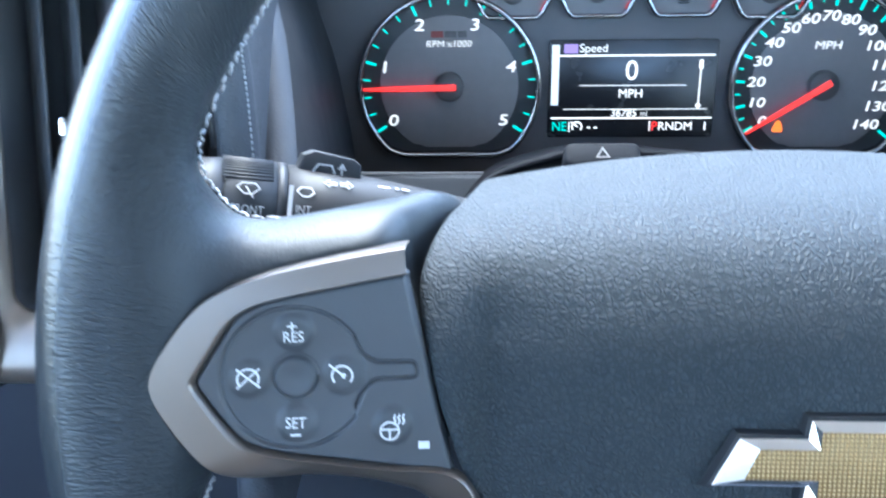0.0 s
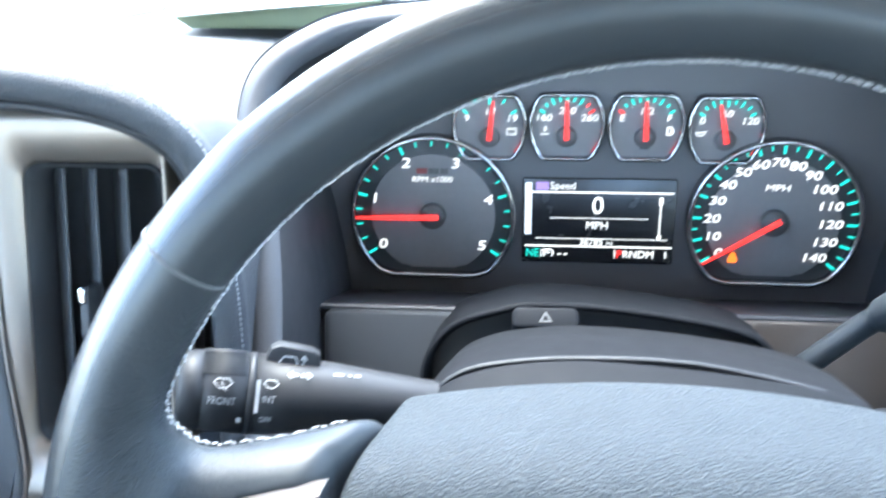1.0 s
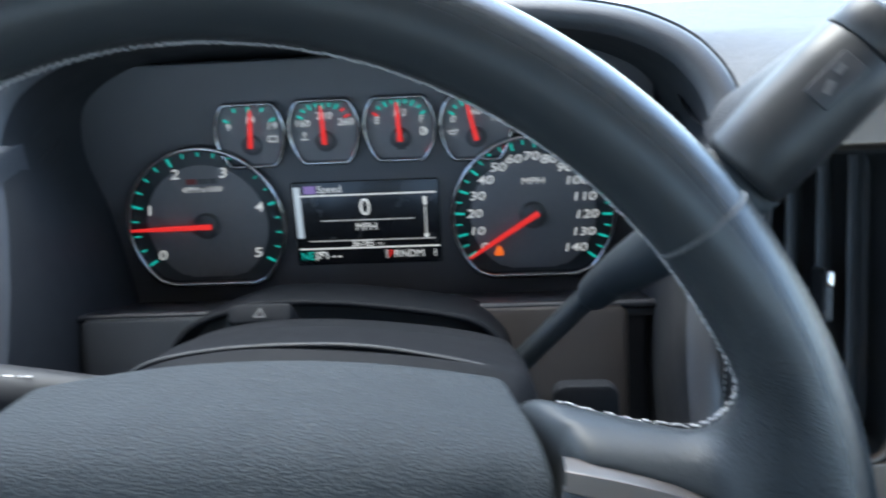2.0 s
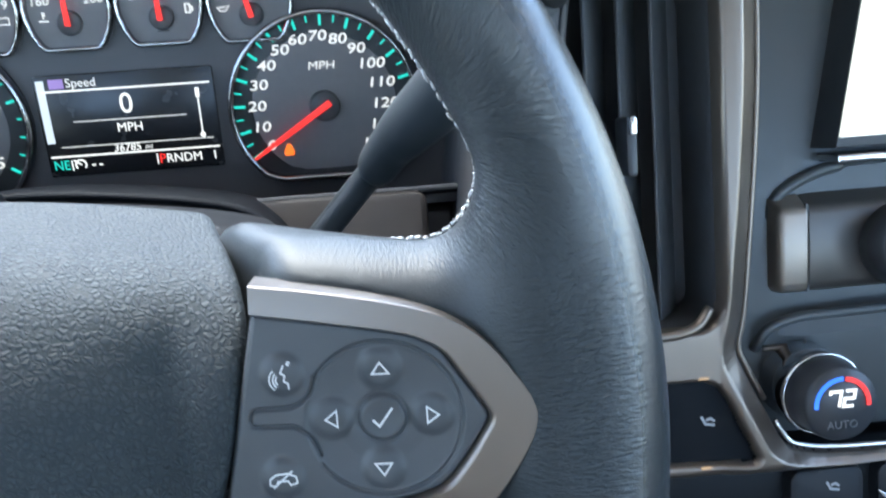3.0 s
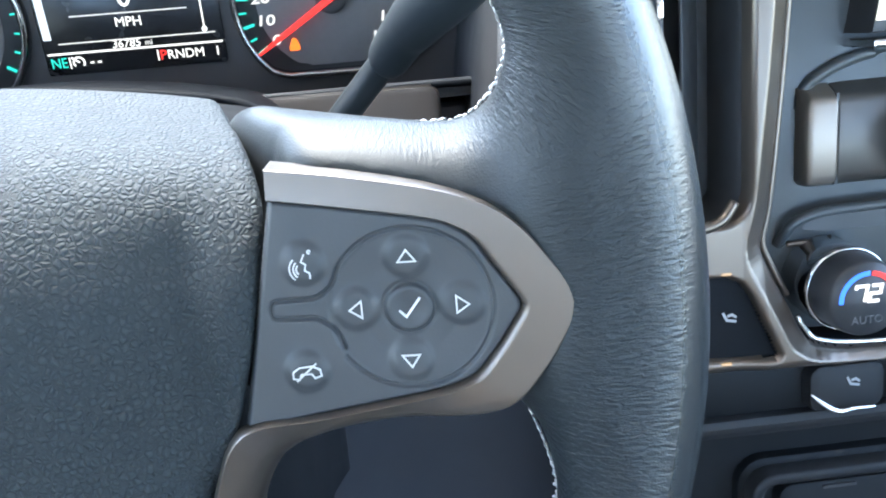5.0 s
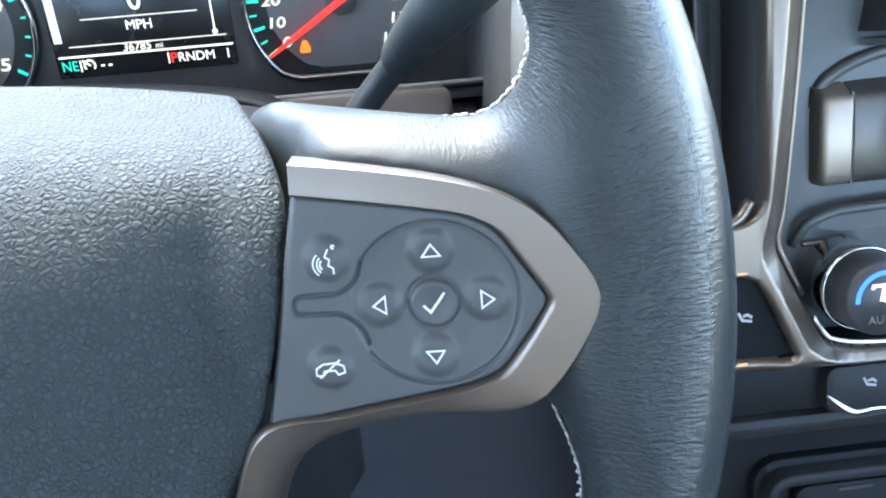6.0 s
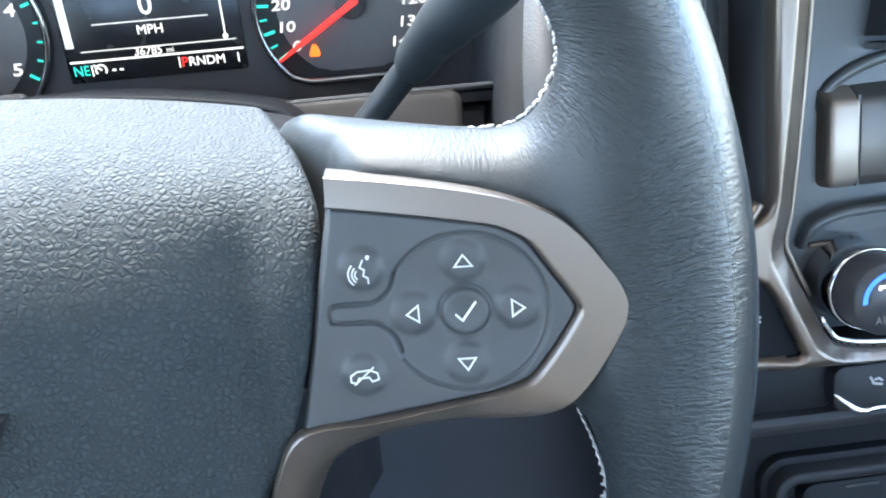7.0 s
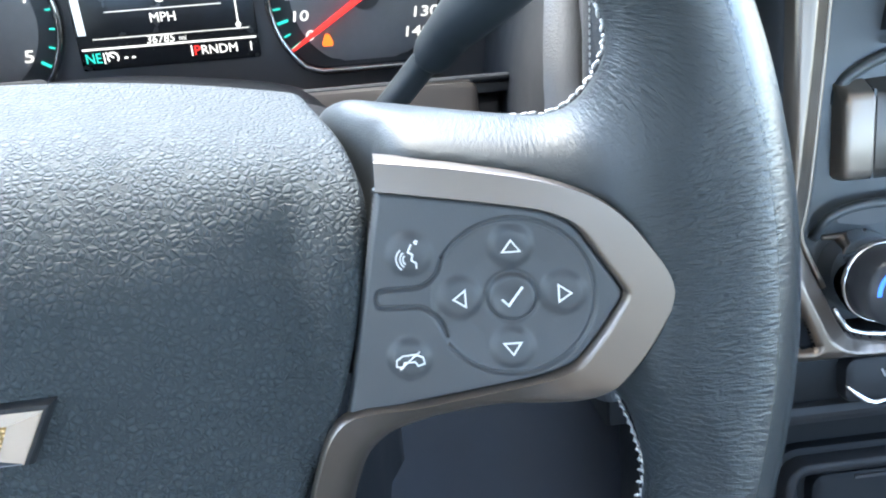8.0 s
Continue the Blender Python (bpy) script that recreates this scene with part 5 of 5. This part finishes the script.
WARM = material("warm_light", (0.12, 0.08, 0.05), glow=(1.0, 0.66, 0.36), glow_strength=0.035)
for x, z in ((0.2672, -0.0482), (0.2672, -0.0892)):
    part("indicator_light", slab(rounded(x - 0.0024, z - 0.0007, x + 0.0024, z + 0.0007, 0.0005), 0.1688, 0.19, 0.0004), WARM, stack)
KN = pose(0.3245, 0.186, -0.0628)
knob = part("climate_knob", revolve([(0.0178, 0.0), (0.0174, -0.016), (0.0166, -0.0242), (0.0155, -0.0265), (0.0001, -0.0265)], 48), BLACK, stack, "black climate knob with a lit temperature figure", m=KN)
part("chrome_ring", revolve([(0.0188, 0.014), (0.0191, -0.008), (0.0187, -0.011), (0.0181, -0.011), (0.0177, 0.002)], 48), CHROME, knob)

part("cool_arc", strokes([[polar(0.0118, a) for a in range(88, 186, 8)]], 0.0020, y=-0.0266), BLUE, knob)
part("warm_arc", strokes([[polar(0.0118, a) for a in range(84, -7, -8)]], 0.0020, y=-0.0266), RED, knob)
part("temperature_figure", strokes([[(-0.0056, 0.0020), (-0.0054, 0.0034), (-0.0006, 0.0034), (-0.0018, -0.0034)], [(0.0012, 0.0034), (0.0056, 0.0034), (0.0050, 0.0), (0.0008, 0.0), (0.0002, -0.0034), (0.0046, -0.0034)]], 0.0013, y=-0.0003), SCREEN_WHITE, knob, m=pose(0.0, -0.0266, 0.0030))
part("auto_print", lettering("AUTO", 0.0050), SEAM, knob, m=pose(0, -0.0266, -0.0090))

part("shadow_gap", loft([[(0.3150, 0.1985, -0.0375), (0.3250, 0.1985, -0.0330), (0.36, 0.1985, -0.0325), (0.60, 0.1985, -0.0320)],
                         [(0.3150, 0.1985, -0.0400), (0.3270, 0.1985, -0.0420), (0.36, 0.1985, -0.0410), (0.60, 0.1985, -0.0400)]]), BLACK, stack, "dark slot above the knob")
part("ledge", tube(spline([(0.3035, 0.199, -0.0460), (0.3050, 0.195, -0.0400), (0.3085, 0.193, -0.0350), (0.3190, 0.192, -0.0312), (0.335, 0.191, -0.0300), (0.40, 0.190, -0.0290), (0.60, 0.190, -0.028)], 6), 0.0024, sides=12), STACK, stack)
part("ledge", tube(spline([(0.3080, 0.1995, -0.0465), (0.3150, 0.1985, -0.0462), (0.3220, 0.1985, -0.0460), (0.3290, 0.1995, -0.0455)], 6), 0.0014, sides=12), TRIM, stack)
part("ledge", tube(spline([(0.3130, 0.201, 0.0150), (0.3140, 0.200, 0.0215), (0.3180, 0.199, 0.0270), (0.3290, 0.198, 0.0330), (0.3440, 0.197, 0.0372), (0.37, 0.196, 0.0400), (0.60, 0.196, 0.0420)], 6), 0.0028, sides=14), STACK, stack)

bar = thing("radio_knob_bar", "satin and black radio control bar with a round knob", "radio control")


def bar_rows(xs, grow=0.0, round_end=0.0):
    """Sections along the bar: upright front, rounded brow, and a top that slopes back to the stack."""
    rows = []
    for x in xs:
        k = min(1.0, max(0.0, (x - 0.3000) / 0.040))
        e = round_end * max(0.0, 1 - (x - xs[0]) / 0.0030) ** 2
        prof = [(0.212, -0.0195), (0.1935 + e, -0.0192 + e), (0.1905 + e, -0.0175 + e), (0.1892 + e, -0.0140), (0.1888 + e, 0.0), (0.1892 + e, 0.0165), (0.1902 + e, 0.0192 - e), (0.1925 + e, 0.0212 - e),
                (0.1960 + 0.003 * k, 0.0222 + 0.0030 * k), (0.2010 + 0.004 * k, 0.0228 + 0.0080 * k), (0.2120, 0.0230 + 0.0130 * k)]
        rows.append([(x, y + grow, z) for y, z in prof])
    return rows


part("bar", loft(bar_rows([0.3262, 0.3268, 0.33, 0.335, 0.345, 0.36, 0.48], 0.0006), closed=True, caps=True), DSATIN, bar, "dark satin bar")
part("end_cap", loft(bar_rows([0.3112, 0.3116, 0.3122, 0.3135, 0.3150, 0.319, 0.3245, 0.3254], 0.0, 0.003), closed=True, caps=True), SILVER, bar, "satin end cap")
part("seam", slab([(0.3252, -0.0188), (0.3264, -0.0188), (0.3264, 0.0215), (0.3252, 0.0215)], 0.1905, 0.21), BLACK, bar)
part("volume_knob", revolve([(0.019, 0.0), (0.0185, -0.022), (0.017, -0.024), (0.0001, -0.024)], 36), BLACK, bar, m=pose(0.3685, 0.195, 0.0005))

screen = thing("touch_screen", "pale lit touch screen in the centre stack", "screen")
part("frame_strip", slab(rounded(0.3325, 0.0400, 0.60, 0.0435, 0.001), 0.176, 0.20, 0.001), CHROME, screen)
part("housing", slab([(0.3325, 0.046), (0.3600, 0.20), (0.60, 0.20), (0.60, 0.046)], 0.178, 0.20, 0.002), BLACK, screen)
part("glass", slab([(0.3342, 0.0510), (0.3617, 0.20), (0.60, 0.20), (0.60, 0.0510)], 0.1765, 0.18), material("page_light", (0.5, 0.5, 0.48), glow=(0.86, 0.88, 0.80), glow_strength=0.10), screen)

for x in (0.327, 0.369):
    t = thing("climate_button", "black climate button with a chrome lower edge", "button", group="climate buttons")
    part("cap", slab(rounded(x - 0.017, -0.1225, x + 0.019, -0.0995, 0.006), 0.1785, 0.21, 0.003), STALK, t)
    part("chrome_edge", tube(spline([(x - 0.0160, 0.1800, -0.1130), (x - 0.0110, 0.1780, -0.1175), (x - 0.0048, 0.1770, -0.1214), (x + 0.0040, 0.1775, -0.1212), (x + 0.0150, 0.1780, -0.1217)], 5),
                             np.interp(np.arange(21), [0, 8, 12, 20], [0.0008, 0.0016, 0.0016, 0.0007]), sides=8), CHROME, t)
    part("seat_print", strokes([[(-0.0030, 0.0028), (-0.0012, -0.0008), (0.0030, -0.0016)], [(-0.0010, 0.0010), (0.0012, 0.0016), (0.0030, 0.0002)]], 0.0011), PRINT, t, m=pose(x + 0.0032, 0.1783, -0.1085))
tray = thing("console_tray", "grey console tray with a lidded socket panel", "console tray")
part("shelf", slab(rounded(0.22, -0.1330, 0.80, -0.1225, 0.004), 0.1820, 0.26, 0.004), STALK, tray)
part("recess", slab([(0.22, -0.36), (0.80, -0.36), (0.80, -0.134), (0.22, -0.134)], 0.206, 0.24), LOWER, tray)
part("rim", ring_of(rounded(0.2885, -0.32, 0.70, -0.1580, 0.012, 6), 0.006, 0.190, 0.21), STALK, tray)
part("field", slab(rounded(0.285, -0.34, 0.72, -0.154, 0.014), 0.200, 0.24, 0.003), LOWER, tray)
part("lid", slab(rounded(0.3030, -0.30, 0.42, -0.1660, 0.008), 0.193, 0.21, 0.003), LOWER, tray)
part("lid_slot", slab(rounded(0.325, -0.1700, 0.3420, -0.1684, 0.0007), 0.1922, 0.20), BLACK, tray)

# ---- sheet of paper on the dash ----
PAPER = material("paper", (0.82, 0.82, 0.80), 0.8, mottle=0.04)
GREEN = material("green_ink_and_shade", (0.20, 0.23, 0.14), 0.8, mottle=0.2)

def sheet(corners, mat, name, parent):
    rows = []
    for s in np.linspace(0, 1, 9):
        row = []
        for t in np.linspace(0, 1, 9):
            a = np.array(corners[0]) * (1 - s) + np.array(corners[1]) * s
            b = np.array(corners[3]) * (1 - s) + np.array(corners[2]) * s
            row.append(a * (1 - t) + b * t + np.array((0, 0, 0.004 * math.sin(3.1 * s) * math.sin(3.1 * t))))
        rows.append(row)
    me = loft(rows)
    ob = part(name, me, mat, parent)
    thick = ob.modifiers.new("thickness", "SOLIDIFY")
    thick.thickness = 0.0006
    return ob


brochure = thing("folded_paper", "white folded paper with a green edge lying on the dash", "paper")
sheet([(-0.304, 0.379, 0.2190), (-0.135, 0.300, 0.2200), (-0.060, 0.480, 0.2380), (-0.330, 0.540, 0.2360)], PAPER, "sheet", brochure)
sheet([(-0.302, 0.380, 0.2180), (-0.137, 0.301, 0.2190), (-0.140, 0.322, 0.2030), (-0.292, 0.386, 0.2110)], GREEN, "inner_sheet", brochure)

sheet([(-0.322, 0.327, 0.212), (-0.245, 0.343, 0.273), (-0.400, 0.348, 0.313), (-0.460, 0.309, 0.222)], PAPER, "upright_sheet", brochure)
# dark sliver for the upright sheet's underside, its shade put into the colour
sheet([(-0.321, 0.328, 0.211), (-0.244, 0.344, 0.272), (-0.262, 0.330, 0.240), (-0.277, 0.303, 0.214)], GREEN, "shaded_underside", brochure)

# ---- cabin shell and outside ----
# unseen ground, made pale so that it brightens the reflections on the rim
PALE_GROUND = material("bounce_ground", (0.58, 0.57, 0.54), 0.9, mottle=0.2, mottle_size=0.6, grain=0.5, grain_size=40)
ground = tagged(new("ground", mesh_of("ground", [(-300, -300, 0), (300, -300, 0), (300, 300, 0), (-300, 300, 0)], [(0, 1, 2, 3)], False)), "unseen ground outside, kept pale to reflect daylight into the cabin", "ground", kind="structure")
ground.data.materials.append(PALE_GROUND)


def panel(name, label, category, pts, thick, mat):
    """A flat cabin wall of some thickness; corners in the world, thickness outward along the normal."""
    p = [Vector(q) for q in pts]
    n = (p[1] - p[0]).cross(p[2] - p[0]).normalized() * thick
    k = len(p)
    verts = [*p, *[q + n for q in p]]
    faces = [tuple(range(k))[::-1], tuple(range(k, 2 * k))] + [(i, (i + 1) % k, k + (i + 1) % k, k + i) for i in range(k)]
    ob = tagged(new(name, mesh_of(name, verts, faces, False)), label, category, kind="structure")
    ob.data.materials.append(mat)
    return ob


panel("roof_lining", "pale fabric headlining", "ceiling", [(-0.72, 0.24, 1.94), (-0.72, -1.05, 2.0), (0.95, -1.05, 2.0), (0.95, 0.24, 1.94)], -0.04, LINING)
panel("floor", "dark cabin floor", "floor", [(-0.75, -1.05, 0.70), (-0.75, 1.0, 0.70), (0.98, 1.0, 0.70), (0.98, -1.05, 0.70)], 0.05, DARK)
panel("wall_rear", "pale rear cabin wall", "wall", [(-0.75, -1.05, 0.70), (0.98, -1.05, 0.70), (0.98, -1.05, 1.50), (-0.75, -1.05, 1.50)], -0.05, LINING)
panel("wall_rear_header", "dark strip above the rear window", "wall", [(-0.75, -1.05, 1.90), (0.98, -1.05, 1.90), (0.98, -1.05, 1.99), (-0.75, -1.05, 1.99)], -0.05, DARK)
for name, x0, x1 in (("wall_rear_corner", -0.75, -0.58), ("wall_rear_corner", 0.81, 0.98)):
    panel(name, "pale rear corner of the cabin", "wall", [(x0, -1.05, 1.50), (x1, -1.05, 1.50), (x1, -1.05, 1.90), (x0, -1.05, 1.90)], -0.05, LINING)
# unseen pillars added to darken part of the side light on the rim
for name, x, d in (("pillar_left", -0.75, 1), ("pillar_right", 0.98, -1)):
    panel(name, "unseen grey door pillar added to break up the rim's reflections", "pillar", [(x, -0.46, 1.42), (x, -0.34, 1.42), (x, -0.34, 1.96), (x, -0.46, 1.96)], 0.06 * d, GREY)
panel("door_left", "dark door below the side window", "door", [(-0.75, -1.05, 0.70), (-0.75, 0.85, 0.70), (-0.75, 0.85, 1.42), (-0.75, -1.05, 1.42)], 0.06, DARK)
panel("door_right", "dark door below the side window", "door", [(0.98, -1.05, 0.70), (0.98, 0.85, 0.70), (0.98, 0.85, 1.38), (0.98, -1.05, 1.38)], -0.06, DARK)
panel("wall_front", "dark firewall behind the dashboard", "wall", [(-0.75, 0.80, 0.70), (0.98, 0.80, 0.70), (0.98, 0.80, 1.36), (-0.75, 0.80, 1.36)], 0.05, DARK)
for name, x, s in (("wall_left_post", -0.75, 1), ("wall_right_post", 0.98, -1)):
    panel(name, "grey door post behind the front seats", "door post", [(x, -1.05, 1.42), (x, -1.00, 1.42), (x, -1.00, 1.96), (x, -1.05, 1.96)], 0.06 * s, GREY)
for s, x in ((-1, -0.74), (1, 0.97)):
    part_path = [(x, 0.80, 1.38), (x * 0.99, 0.52, 1.66), (x * 0.97, 0.24, 1.95)]
    pil = tagged(new("pillar", tube(part_path, 0.035, 0.05, 12, up=(1, 0, 0))), "grey windscreen pillar", "pillar", kind="structure")
    pil.data.materials.append(GREY)
GLASS = bpy.data.materials.new("windscreen_glass")
GLASS.use_nodes = True
gp = GLASS.node_tree.nodes["Principled BSDF"]
gp.inputs["Base Color"].default_value = (0.86, 0.97, 1.0, 1)
gp.inputs["Transmission Weight"].default_value, gp.inputs["Roughness"].default_value, gp.inputs["IOR"].default_value = 1.0, 0.0, 1.1
ws = tagged(new("windscreen", mesh_of("windscreen", [(-0.74, 0.82, 1.38), (0.97, 0.82, 1.38), (0.95, 0.24, 1.95), (-0.72, 0.24, 1.95)], [(0, 1, 2, 3)], False)), "clear windscreen", "window", kind="structure")
ws.data.materials.append(GLASS)
ws.visible_shadow = False

# unseen seat added behind the camera to block light and show in reflections
SEAT = material("seat_leather", (0.30, 0.235, 0.170), 0.5, grain=0.3, grain_size=500, kind="cells", mottle=0.12)
# blue-grey cushion colour chosen for its reflection in the lower spoke trim
CLOTH = material("seat_cloth", (0.135, 0.150, 0.172), 0.85, grain=0.4, grain_size=900, mottle=0.12)
seat = tagged(new("unseen_seat", None), "unseen tan driver seat added behind the camera, mirrored in rim and trim", "seat")
seat.matrix_world = pose(0, -0.62, 0.70)


def cushion(w, d, h, r):
    """A padded block with round edges, its foot at 0."""
    def solid(x, y, z):
        qx, qy, qz = np.abs(x) - w / 2 + r, np.abs(y) - d / 2 + r, np.abs(z - h / 2) - h / 2 + r
        return np.sqrt(np.maximum(qx, 0) ** 2 + np.maximum(qy, 0) ** 2 + np.maximum(qz, 0) ** 2) + np.minimum(np.maximum(qx, np.maximum(qy, qz)), 0) - r
    return nets(solid, (-w / 2 - 0.02, -d / 2 - 0.02, -0.02), (w / 2 + 0.02, d / 2 + 0.02, h + 0.02), 0.014)


part("base", cushion(0.52, 0.46, 0.24, 0.05), CLOTH, seat, "unseen grey seat cushion mirrored in the spoke trim", m=pose(0, 0.16, 0.0))
part("backrest", cushion(0.56, 0.16, 0.72, 0.06), SEAT, seat, m=pose(0, -0.06, 0.20, 12, 0, 0))
part("headrest", cushion(0.28, 0.11, 0.20, 0.05), SEAT, seat, m=pose(0, -0.24, 0.95, 8, 0, 0))
for x in (-0.06, 0.06):
    part("headrest_post", tube([(x, -0.235, 0.86), (x, -0.245, 1.00)], 0.007, sides=10, up=(1, 0, 0)), CHROME, seat)
